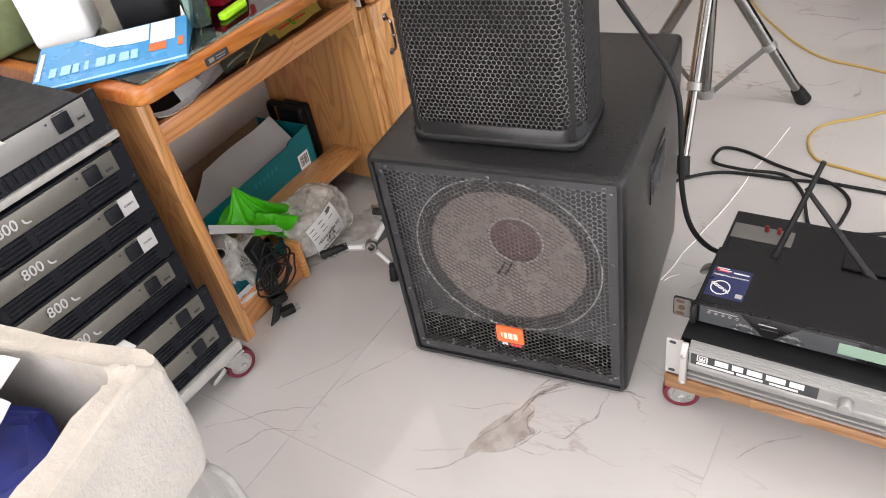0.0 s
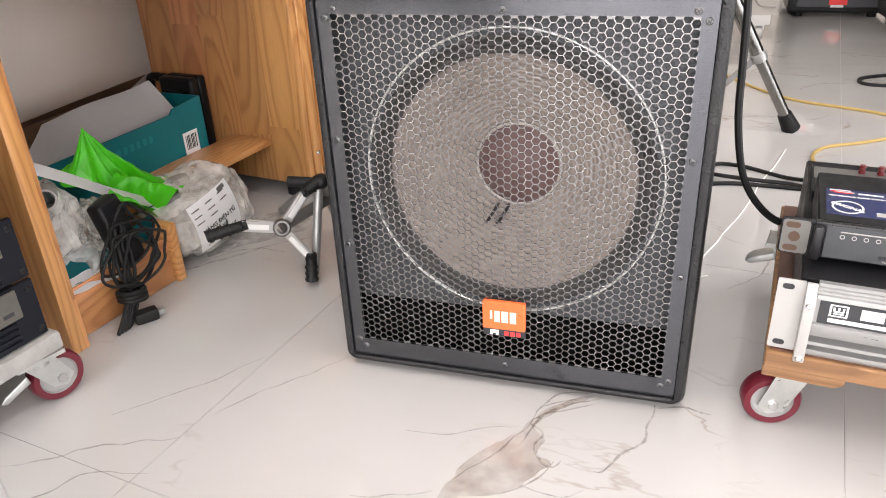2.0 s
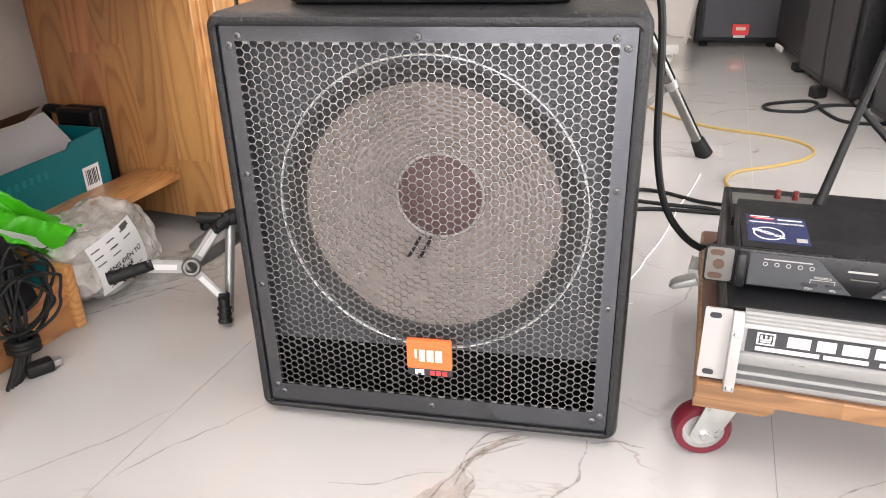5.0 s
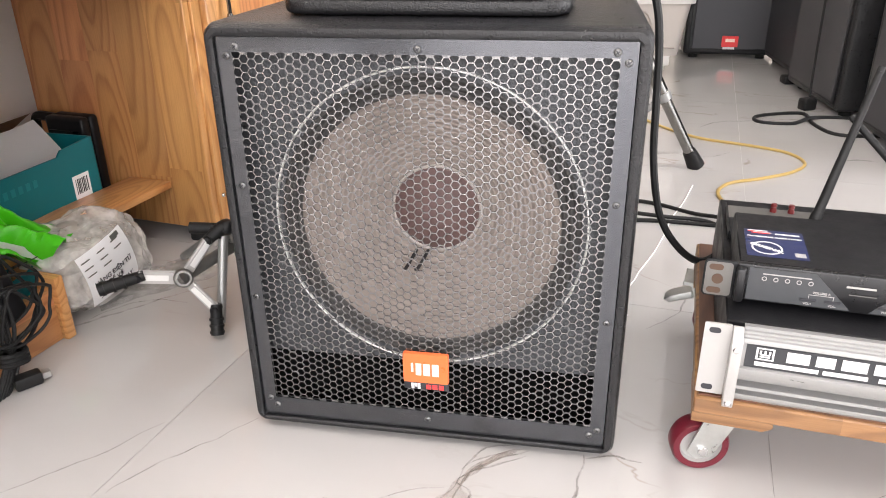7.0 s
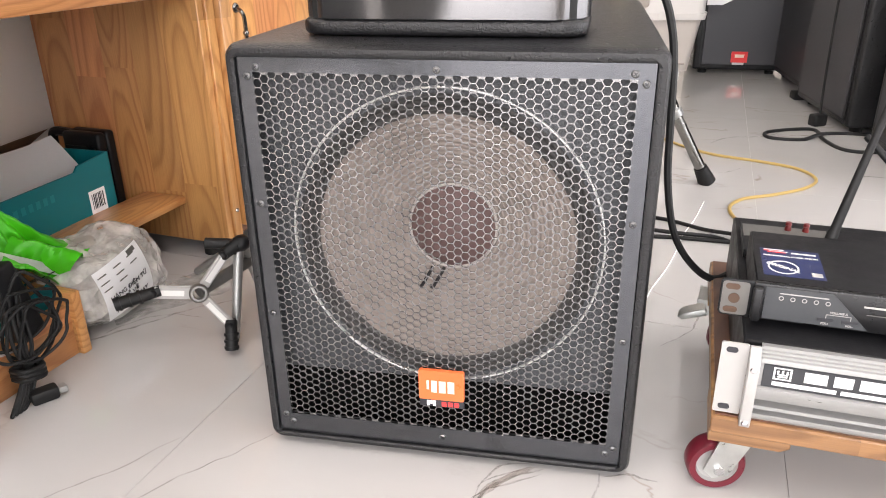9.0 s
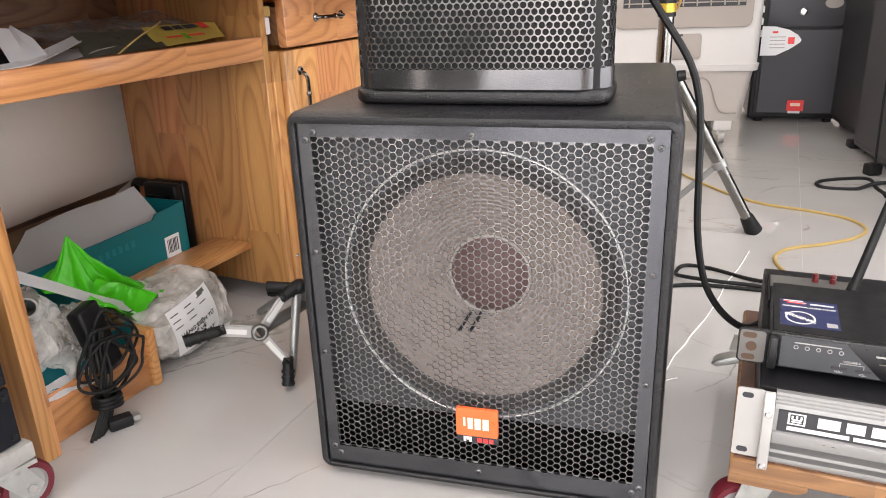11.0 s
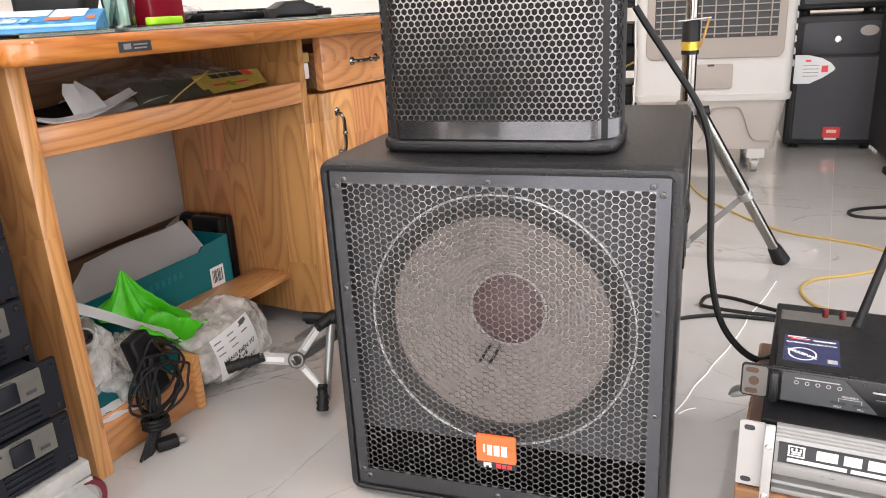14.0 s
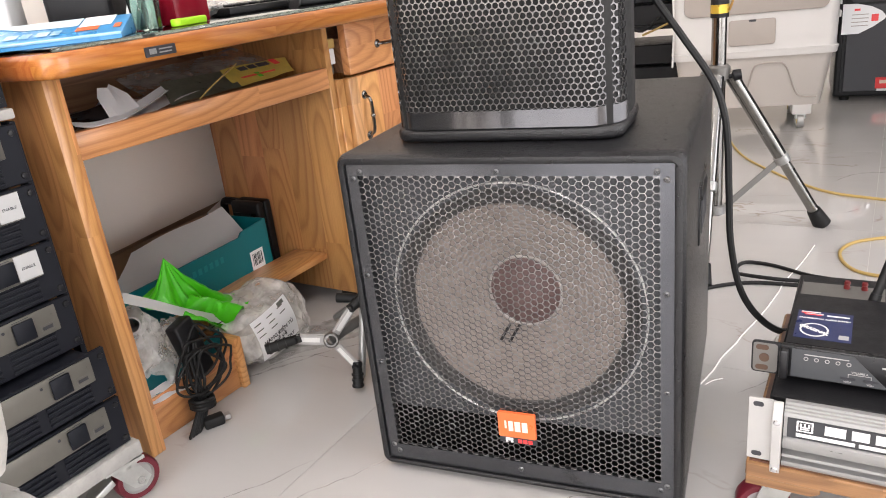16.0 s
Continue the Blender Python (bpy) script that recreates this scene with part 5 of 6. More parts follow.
def curl(low, high, n=5, crisp=6):
    """A bent page between two edges."""
    bm = B()
    lo, hi = smooth_line(low, crisp), smooth_line(high, crisp)
    rows_ = [[bm.verts.new(a.lerp(b, j / n) + Vector((0.001 * crisp * math.sin(j / n * 3.14), 0, -0.001 * crisp * math.sin(j / n * 3.14)))) for a, b in zip(lo, hi)] for j in range(n + 1)]
    for p, q in zip(rows_, rows_[1:]):
        for i in range(len(p) - 1):
            bm.faces.new((p[i], p[i + 1], q[i + 1], q[i]))
    bmesh.ops.solidify(bm, geom=bm.faces[:], thickness=0.0008)
    return bm


for nm, lo_, hi_, mt, lbl in (
    ("paper_sheet", [(-0.020, 0.085, 0.572), (-0.018, 0.100, 0.574), (-0.026, 0.115, 0.582), (-0.030, 0.130, 0.586), (-0.030, 0.150, 0.588)], [(-0.050, 0.088, 0.615), (-0.055, 0.096, 0.630), (-0.048, 0.110, 0.628), (-0.060, 0.122, 0.632), (-0.050, 0.146, 0.612)], M_PAPER, "folded white paper standing up on the desk shelf"),
    ("magazine", [(-0.035, 0.012, 0.594), (-0.026, 0.03, 0.577), (-0.022, 0.06, 0.572), (-0.024, 0.085, 0.573)], [(-0.12, 0.03, 0.600), (-0.12, 0.06, 0.590), (-0.11, 0.10, 0.592), (-0.10, 0.14, 0.600)], shade("printed_page", (0.055, 0.055, 0.06), 0.15, vary=0.4, scale=30), "glossy dark-printed magazine page curling on the desk shelf"),
    ("paper_sheet", [(-0.014, 0.015, 0.588), (-0.008, 0.045, 0.5795), (-0.006, 0.085, 0.579), (-0.014, 0.125, 0.583), (-0.028, 0.170, 0.590), (-0.050, 0.230, 0.602)], [(-0.030, 0.018, 0.591), (-0.024, 0.05, 0.5835), (-0.024, 0.09, 0.584), (-0.036, 0.125, 0.589), (-0.050, 0.170, 0.597), (-0.075, 0.235, 0.608)], M_PAPER, "white margin of a page on the desk shelf")):
    o = part(nm, curl(lo_, hi_, 5, 1 if "standing" in lbl else 6), mt, None, angle=12 if "standing" in lbl else 50)
    o.matrix_world = DESK
    tagged(o, lbl, nm.replace("_", " "))
o = part("pen", tube(B(), [(-0.03, 0.20, SH + 0.012), (-0.028, 0.27, SH + 0.014)], 0.006, 10, 2), M_BLACK, None)
o.matrix_world = DESK
tagged(o, "short black pen lying on the desk shelf", "pen")
o = part("cord", tube(B(), [(-0.02, 0.27, SH + 0.02), (-0.03, 0.31, SH + 0.035), (-0.05, 0.38, SH + 0.055), (-0.07, 0.42, SH + 0.062)], 0.0016, 6, 6), M_YELLOW, None)
o.matrix_world = DESK
tagged(o, "thin yellow cord over the papers", "cord")

TZ = 0.7092
bx_ = thing("blue_carton", DESK @ pose(0.0, 0.0, TZ), "flat blue and white printed carton on the glass desk top", "box")
u_ = Vector((0.206, 0.212, 0.0)).normalized()
v_ = Vector((-u_.y, u_.x, 0.0))
cm = Matrix(((u_.x, v_.x, 0, -0.088), (u_.y, v_.y, 0, -0.153), (0, 0, 1, 0), (0, 0, 0, 1)))
PL, PD, PF, PB = 0.284, 0.150, 0.008, 0.030
bm = prism(B(), [(0.0, 0.0005), (PD, 0.0005), (PD, PB), (PD * 0.5, (PF + PB) / 2 + 0.001), (0.0, PF)], 0.0, PL, "x", 0.002, cm)
part("carton", bm, M_BLUE, bx_)
tilt = math.degrees(math.atan2(PB - PF, PD))
mc = cm @ Matrix.Translation((0, 0, PF + 0.0016)) @ pose(0, 0, 0, tilt)
part("pale_field", prism(B(), [(0.075, 0.146), (0.13, 0.095), (0.18, 0.085), (0.212, 0.085), (0.212, 0.146)], 0.0, 0.0004, "z", 0, mc), shade("pale_print", (0.62, 0.74, 0.80), 0.35, vary=0.08), bx_)
part("picture_field", prism(B(), [(0.215, 0.07), (0.262, 0.07), (0.262, 0.146), (0.215, 0.146)], 0.0, 0.0004, "z", 0, mc), M_PAPER, bx_)
part("orange_field", prism(B(), [(0.214, 0.040), (0.246, 0.040), (0.246, 0.066), (0.214, 0.066)], 0.0, 0.0006, "z", 0, mc), M_ORANGE, bx_)
part("orange_field", prism(B(), [(0.268, 0.04), (0.278, 0.04), (0.278, 0.07), (0.268, 0.07)], 0.0, 0.0006, "z", 0, mc), M_ORANGE, bx_)
for k, w in enumerate((0.013, 0.018, 0.012, 0.008, 0.018, 0.014, 0.018, 0.013)):
    bars(bx_, [(0.03 + k * 0.0215, 0.03 + k * 0.0215 + w, 0.030, 0.062)], mc, M_PALEBLUE, "writing")
bars(bx_, [(0.006, 0.014, 0.03, 0.125)], mc, M_WHITE, "stripe")
part("wrap_edge", tube(B(), [cm @ Vector((0.0, -0.001, PF)), cm @ Vector((PL, -0.001, PF))], 0.0022, 6, 4), M_PALEBLUE, bx_, "shiny clear wrap fold")
# towering white packet, dark jug, clear things, red holder and lime knife behind it
for nm, sx, sy, sz, loc, turn, mt, lbl, cat in (
    ("tissue_pack", 0.06, 0.045, 0.16, (-0.265, 0.055, TZ), 42, M_PAPER, "tall white tissue packet on the desk", "packet"),
    ("printed_box", 0.045, 0.09, 0.10, (-0.375, -0.03, TZ), 0, shade("leafy_print", (0.14, 0.17, 0.08), 0.5, vary=0.6, scale=22), "green and brown patterned box on the desk", "box"),
    ("black_case", 0.055, 0.10, 0.14, (-0.15, 0.205, TZ), 35, M_BLACK, "black plastic box on the desk", "case")):
    t_ = part(nm, box(B(), -sx, sx, -sy, sy, 0, sz, 0.012, 3), mt, None)
    t_.matrix_world = DESK @ pose(*loc, 0, 0, turn)
    tagged(t_, lbl, cat)
o = part("tumbler", lathe(B(), [(0.022, 0.0), (0.028, 0.085), (0.0262, 0.085), (0.0205, 0.003), (0, 0.003)], DESK @ pose(0.01, 0.175, TZ), 28), M_GLASS, None)
tagged(o, "clear plastic tumbler on the desk", "tumbler")
o = part("plastic_bracket", prism(B(), rounded(-0.012, 0.07, 0, 0.012, 0.003), -0.01, 0.01, "x", 0.001), M_WHITE, None)
o.matrix_world = DESK @ pose(-0.03, 0.175, TZ, 60, 0, 20)
tagged(o, "grey-white plastic bracket leaning on the tumbler", "bracket")
hl = thing("letter_holder", DESK @ pose(-0.045, 0.30, TZ, 0, 0, 8), "translucent dark red desk holder with a bright red rim", "holder")
part("pocket", box(B(), -0.02, 0.02, -0.045, 0.045, 0.0, 0.085, 0.004, 2), shade("red_clear", (0.22, 0.008, 0.02), 0.12, vary=0.2, scale=20), hl)
part("rim", tube(B(), [(0.024, -0.048, 0.045), (0.024, -0.046, 0.088), (0.024, 0.046, 0.088), (0.024, 0.048, 0.05)], 0.006, 8, 5), M_RED, hl)
kn = thing("box_cutter", DESK @ pose(0.035, 0.235, TZ, 0, 0, 10), "lime green box cutter lying on the glass", "knife")
part("body", prism(B(), rounded(-0.011, 0.011, -0.035, 0.045, 0.010), 0.0005, 0.013, "z", 0.003), shade("lime", (0.36, 0.72, 0.02), 0.35), kn)
kb = thing("keyboard", DESK @ pose(-0.16, 0.66, TZ), "black flat keyboard on the desk", "keyboard")
part("base", box(B(), -0.07, 0.07, -0.21, 0.21, 0.0, 0.016, 0.004, 2), M_BLACK, kb)
for r in range(4):
    for c in range(12):
        part("key", box(B(), -0.056 + r * 0.029, -0.032 + r * 0.029, -0.2 + c * 0.0335, -0.171 + c * 0.0335, 0.016, 0.021, 0.002, 1), M_SATIN, kb)
o = part("clear_bag", blob(0.035, 0.070, 0.012, DESK @ pose(-0.150, 0.430, TZ + 0.016), 0.012, 24, 12), M_BAG, None, angle=26)
tagged(o, "crumpled clear plastic bag lying on the glass desk top", "bag")
mo = thing("computer_mouse", DESK @ pose(-0.030, 0.640, TZ, 0, 0, 70), "black computer mouse on the glass desk top", "mouse")
part("shell", prism(B(), [(-0.052, 0.0), (0.050, 0.0), (0.056, 0.010), (0.045, 0.024), (0.015, 0.033), (-0.020, 0.032), (-0.048, 0.018)], -0.028, 0.028, "y", 0.007), M_BLACK, mo)
part("wheel", cyl(B(), (0.028, -0.004, 0.026), (0.028, 0.004, 0.026), 0.009, seg=16), M_RUBBER, mo, "rubber scroll wheel")

# ---- foam box on the folding steps ----
M_FOAMRIM = shade("chipped_foam", (0.43, 0.405, 0.36), 0.85, vary=0.2, scale=60, grain=1.0, gscale=120)
ld = thing("step_ladder", pose(-0.38, -0.765, 0, 0, 0, -4), "white folding aluminium step stool with a plastic platform", "step ladder")
part("platform", prism(B(), rounded(-0.19, 0.185, -0.18, 0.18, 0.03), 0.435, 0.462, "z", 0.006), M_STEP, ld)
part("grip_hole", prism(B(), rounded(0.12, 0.165, 0.05, 0.13, 0.015), 0.4622, 0.4628, "z"), M_INK, ld)
for y in (-0.17, 0.17):
    part("rail", prism(B(), [(0.14, 0.435), (0.185, 0.435), (0.195, 0.0), (0.15, 0.0)], y - 0.011, y + 0.011, "y", 0.003), M_STEP, ld)
    part("rear_leg", prism(B(), [(-0.15, 0.435), (-0.19, 0.435), (-0.29, 0.0), (-0.25, 0.0)], y - 0.010, y + 0.010, "y", 0.003), M_STEP, ld)
part("tread", box(B(), 0.10, 0.192, -0.158, 0.158, 0.205, 0.228, 0.004, 2), M_STEP, ld)
part("tube", tube(B(), [(0.180, 0.172, 0.430), (0.200, 0.172, 0.434), (0.218, 0.172, 0.427), (0.228, 0.172, 0.405), (0.234, 0.172, 0.26), (0.240, 0.172, 0.012)], 0.0052, 12, 6), M_STEP, ld)
fb = thing("foam_box", pose(-0.138, -0.602, 0.4635, 0, 0, 4), "chipped white polystyrene box holding papers and blue cloth", "box")
bm = B()
o_lo, o_hi = rounded(-0.435, -0.004, -0.362, -0.004, 0.024, 8), rounded(-0.44, 0.0, -0.37, 0.0, 0.022, 8)
i_hi, i_lo = rounded(-0.405, -0.036, -0.335, -0.034, 0.03, 8), rounded(-0.40, -0.042, -0.33, -0.04, 0.03, 8)
lv = [([(-0.22 + (a + 0.22) * 0.90, -0.185 + (b + 0.185) * 0.88) for a, b in o_lo], 0.0), ([(-0.22 + (a + 0.22) * 0.97, -0.185 + (b + 0.185) * 0.97) for a, b in o_lo], 0.010), (o_lo, 0.030), (o_hi, 0.10), (o_hi, 0.184), ([(-0.22 + (a + 0.22) * 0.985, -0.185 + (b + 0.185) * 0.985) for a, b in o_hi], 0.196), (i_hi, 0.198), (i_hi, 0.19), (i_lo, 0.02)]
rings = [[bm.verts.new((a, b, z)) for a, b in l_] for l_, z in lv]
for p, q in zip(rings, rings[1:]):
    for i in range(len(p)):
        j = (i + 1) % len(p)
        bm.faces.new((p[i], p[j], q[j], q[i]))
bm.faces.new(rings[0][::-1])
bm.faces.new(rings[-1])
bmesh.ops.subdivide_edges(bm, edges=[e for e in bm.edges if e.calc_length() > 0.03], cuts=5, use_grid_fill=True)
for v in bm.verts:
    w = 0.0018 + (0.0075 if v.co.z > 0.178 else 0.0)
    v.co += Vector((noise.noise(v.co * 70), noise.noise(v.co * 70 + Vector((9, 0, 0))), noise.noise(v.co * 55 + Vector((0, 9, 0))))) * w
    v.co.z = max(v.co.z, 0.0)
rim_bm = bm.copy()
for b_, keep_rim in ((bm, False), (rim_bm, True)):
    bmesh.ops.delete(b_, geom=[f for f in b_.faces if (f.calc_center_median().z > 0.176) != keep_rim], context="FACES")
part("shell", bm, M_FOAM, fb, angle=35)
part("rim", rim_bm, M_FOAMRIM, fb, "chipped ivory rim", 35)
bag2 = part("blue_cloth", blob(0.17, 0.13, 0.05, (fb.matrix_world @ pose(-0.22, -0.19, 0.105)), 0.03, 14, 4), shade("royal_blue", (0.012, 0.02, 0.16), 0.5, vary=0.3, scale=25), None, angle=30)
tagged(bag2, "dark blue crumpled cloth in the foam box", "cloth")
for k, cs in enumerate(([(-0.36, -0.32, 0.17), (-0.10, -0.30, 0.165), (-0.14, -0.10, 0.20), (-0.40, -0.06, 0.19)], [(-0.40, -0.20, 0.185), (-0.18, -0.16, 0.18), (-0.16, -0.05, 0.20), (-0.40, -0.04, 0.195)])):
    o = part("paper_sheet", crumple(sheet(cs, 14, 12, 0.0008), 0.014, 7, 3 + k), M_PAPER, None)
    o.matrix_world = fb.matrix_world
    tagged(o, "crumpled white paper sheet lying in the foam box", "paper")
o = part("clear_bag", blob(0.10, 0.15, 0.035, RACK @ pose(-0.09, -0.30, 0.758), 0.03, 12, 8), M_BAG, None, angle=30)
tagged(o, "clear plastic bag with white papers on top of the rack", "bag")
o = part("white_strip", box(B(), -0.03, 0.01, -0.34, -0.165, 0.2768, 0.2800, 0.001, 1), M_PAPER, None)
o.matrix_world = RACK
tagged(o, "white strip of card slid between two amplifiers", "card")
o = part("paper_sheet", crumple(sheet([(-0.16, -0.42, 0.012), (0.02, -0.40, 0.004), (0.03, -0.13, 0.006), (-0.14, -0.12, 0.012)], 14, 10, 0.0008), 0.010, 9, 2), M_PAPER, None)
for v in o.data.vertices:
    v.co.z = max(v.co.z, 0.0006)
o.matrix_world = RACK @ pose(-0.05, -0.03, 0.7235)
tagged(o, "white paper sheets lying on top of the amplifiers", "paper")
# ---- beyond the subwoofer: stand, cables, cooler, other loudspeakers ----
sd = thing("speaker_stand", pose(0.222, 1.07, 0, 0, 0, 0), "chrome tripod speaker stand with black rubber feet behind a subwoofer", "stand")
part("lower_tube", cyl(B(), (0, 0, 0.075), (0, 0, 0.60), 0.0175), M_CHROME, sd)
part("upper_tube", cyl(B(), (0, 0, 0.55), (0, 0, 1.55), 0.0145), M_CHROME, sd)
part("collar", lathe(B(), [(0.0178, 0.0), (0.021, 0.0), (0.021, 0.075), (0.018, 0.08), (0.015, 0.08)], Matrix.Translation((0, 0, 0.572)), 24), M_BLACK, sd)
part("tape", lathe(B(), [(0.0215, 0.0), (0.0215, 0.02)], Matrix.Translation((0, 0, 0.582)), 24), shade("brass_tape", (0.6, 0.42, 0.06), 0.3, metal=0.5), sd)
part("pin", cyl(B(), (-0.03, -0.02, 0.650), (0.045, -0.02, 0.656), 0.0022, seg=8), M_STEEL, sd)
ch = part("chain", tube(B(), [(0.04, -0.02, 0.655), (0.034, -0.02, 0.63), (0.028, -0.02, 0.605), (0.022, -0.018, 0.588)], 0.003, 6, 5), shade("brass", (0.5, 0.3, 0.1), 0.35, metal=0.9), sd)
hubm = part("hub", lathe(B(), [(0.018, 0.0), (0.027, 0.002), (0.028, 0.03), (0.022, 0.036), (0.018, 0.036)], Matrix.Translation((0, 0, 0.425)), 24), M_AMPGREY, sd)
part("knob", lathe(B(), [(0, 0.03), (0.012, 0.03), (0.014, 0.012), (0.006, 0.008), (0.006, 0)], Matrix.Translation((0.024, -0.008, 0.432)) @ pose(0, 0, 0, 0, 80), 16), M_BLACK, sd)
lower = part("lower_hub", lathe(B(), [(0.018, 0.0), (0.026, 0.002), (0.026, 0.022), (0.018, 0.024)], Matrix.Translation((0, 0, 0.078)), 24), M_ALU, sd)
for a, ln in ((27.5, 1.0), (147.5, 1.0), (267.5, 1.0)):
    dx, dy = math.cos(radians(a)), math.sin(radians(a))
    p0, p1 = Vector((dx * 0.03, dy * 0.03, 0.435)), Vector((dx * 0.272, dy * 0.272, 0.048))
    lg = part("leg", cyl(B(), p0, p0.lerp(p1, 0.62), 0.0165), M_CHROME, sd)
    part("leg_slide", cyl(B(), p0.lerp(p1, 0.60), p1, 0.0138), M_CHROME, lg)
    part("rubber_foot", cyl(B(), p1, p1 + (p1 - p0).normalized() * 0.05 , 0.0175, 0.023), M_RUBBER, lg)
    mid = p0.lerp(p1, 0.60)
    part("joint", lathe(B(), [(0.0165, -0.012), (0.0195, -0.01), (0.0195, 0.01), (0.0165, 0.012)], Matrix.Translation(mid) @ (p1 - p0).to_track_quat("Z", "Y").to_matrix().to_4x4(), 18), M_ALU, lg)
    q = Vector((dx * 0.024, dy * 0.024, 0.09))
    d = mid - q
    mm = Matrix.Translation(q) @ d.to_track_quat("X", "Z").to_matrix().to_4x4()
    part("brace", box(B(), 0, d.length, -0.0015, 0.0015, -0.008, 0.008, m=mm), M_AMPGREY, lg)


def cable(name, pts, r, mat_, label, n=8):
    o = part(name, tube(B(), pts, r, 8, n), mat_, None)
    return tagged(o, label, "cable")


K = 0.0046
cable("speaker_cable", [(0.150, 0.30, 0.70), (0.168, 0.30, 0.672), (0.207, 0.30, 0.615), (0.245, 0.30, 0.557), (0.262, 0.30, 0.512), (0.270, 0.30, 0.46), (0.274, 0.30, 0.38), (0.279, 0.30, 0.296), (0.296, 0.30, 0.215), (0.327, 0.30, 0.165), (0.365, 0.31, 0.138), (0.40, 0.33, 0.15)], 0.0056, M_RUBBER, "thick black speaker cable hanging beside the subwoofer")
cable("speaker_cable", [(0.16, 0.70, K), (0.239, 0.767, K), (0.314, 0.799, K), (0.399, 0.799, K), (0.481, 0.792, K), (0.573, 0.791, K), (0.695, 0.771, K), (0.9, 0.74, K)], K, M_RUBBER, "black speaker cable lying across the tiles")
cable("speaker_cable", [(0.72, 0.62, K), (0.65, 0.597, K), (0.591, 0.60, K), (0.602, 0.642, K), (0.616, 0.724, K), (0.573, 0.778, K * 3), (0.493, 0.815, K * 3), (0.435, 0.859, K), (0.359, 0.909, K), (0.299, 0.918, K), (0.279, 0.862, K), (0.298, 0.822, K * 3), (0.371, 0.805, K * 3), (0.46, 0.812, K), (0.51, 0.74, K), (0.53, 0.616, K), (0.56, 0.56, K)], K, M_RUBBER, "black cable looped on the tiles behind the dolly")
cable("extension_cord", [(0.20, 2.30, 0.004), (0.273, 1.93, 0.004), (0.39, 1.68, 0.004), (0.476, 1.545, 0.004), (0.549, 1.475, 0.004), (0.66, 1.425, 0.004), (0.75, 1.365, 0.004), (0.776, 1.275, 0.004), (0.73, 1.195, 0.004), (0.641, 1.13, 0.004), (0.552, 1.08, 0.004), (0.512, 1.00, 0.004), (0.535, 0.90, 0.004), (0.62, 0.86, 0.004), (0.78, 0.80, 0.004)], 0.0042, M_YELLOW, "yellow cable snaking over the tiles")
cable("mains_lead", [(1.25, 1.62, 0.004), (1.06, 1.57, 0.004), (0.94, 1.575, 0.004), (0.905, 1.69, 0.004), (0.907, 1.82, 0.004), (0.83, 1.815, 0.004), (0.745, 1.765, 0.004), (0.745, 1.70, 0.004), (0.836, 1.688, 0.004), (0.90, 1.735, 0.011), (0.965, 1.783, 0.004), (1.08, 1.775, 0.004)], 0.006, M_RUBBER, "black power cord looped on the floor before the loudspeakers")
pg = part("power_plug", box(B(), -0.025, 0.025, -0.02, 0.02, 0.0, 0.04, 0.008, 3, pose(0.935, 1.90, 0.0, 0, 0, 25)), M_RUBBER, None)
tagged(pg, "black moulded power plug on the floor", "plug")
cable("mains_lead", [(0.945, 1.91, 0.02), (0.952, 1.95, 0.06), (0.955, 1.98, 0.25), (0.955, 2.0, 0.7)], 0.004, M_RUBBER, "black cord rising beside a loudspeaker")

# two narrow near-white lines on the tiles, drawn as thin tubes
cable("white_line", [(0.235, 0.345, 0.0012), (0.254, 0.398, 0.0012), (0.268, 0.452, 0.0012), (0.290, 0.508, 0.0012), (0.302, 0.548, 0.0012), (0.336, 0.640, 0.0012), (0.370, 0.755, 0.0012), (0.386, 0.823, 0.0012), (0.424, 0.930, 0.0012), (0.461, 1.057, 0.0012)], 0.0014, M_WHITELINE, "thin bright white line along the tiles")
cable("white_line", [(0.243, 0.345, 0.001), (0.256, 0.362, 0.001), (0.272, 0.372, 0.001)], 0.001, M_WHITELINE, "short thin white line on the tiles")

# evaporative cooler
CM = pose(0.296, 2.29, 0, 0, 0, 5)
co = thing("air_cooler", CM, "ivory evaporative air cooler with taupe grille surround, on casters", "air cooler")


def shell_block(x, y0, y1, z0, z1, taper, r=0.035):
    bm = B()
    lo, hi = rounded(-x + taper, x - taper, y0 + taper, y1 - taper, r), rounded(-x, x, y0, y1, r)
    a, b = [bm.verts.new((p, q, z0)) for p, q in lo], [bm.verts.new((p, q, z1)) for p, q in hi]
    for i in range(len(a)):
        j = (i + 1) % len(a)
        bm.faces.new((a[i], a[j], b[j], b[i]))
    bm.faces.new(a[::-1])
    bm.faces.new(b)
    return bm


part("tank", shell_block(0.286, 0.0, 0.40, 0.097, 0.300, 0.028), M_COOLERT, co)
part("body", shell_block(0.299, -0.012, 0.41, 0.306, 1.02, 0.004), M_COOLER, co)
part("belt", shell_block(0.302, -0.016, 0.413, 0.298, 0.324, 0.004), M_COOLER, co)
part("surround", prism(B(), rounded(-0.255, 0.255, 0.463, 0.98, 0.03), -0.020, -0.0125, "y", 0.003), M_COOLERG, co, "taupe grille surround")
part("opening", box(B(), -0.225, 0.225, -0.0215, -0.0203, 0.541, 0.955), M_SLATE, co, "dark opening behind the louvres")
for k in range(15):
    part("louvre", box(B(), -0.222, 0.222, -0.034, -0.022, 0.555 + k * 0.026, 0.559 + k * 0.026, 0.001, 1), M_COOLERG, co)
for k in range(9):
    part("vane", box(B(), -0.205 + k * 0.05, -0.201 + k * 0.05, -0.034, -0.022, 0.544, 0.952), M_COOLERG, co)
part("hatch", prism(B(), rounded(-0.092, 0.076, 0.345, 0.442, 0.012), -0.0165, -0.0127, "y", 0.002), M_COOLERG, co, "taupe filler hatch")
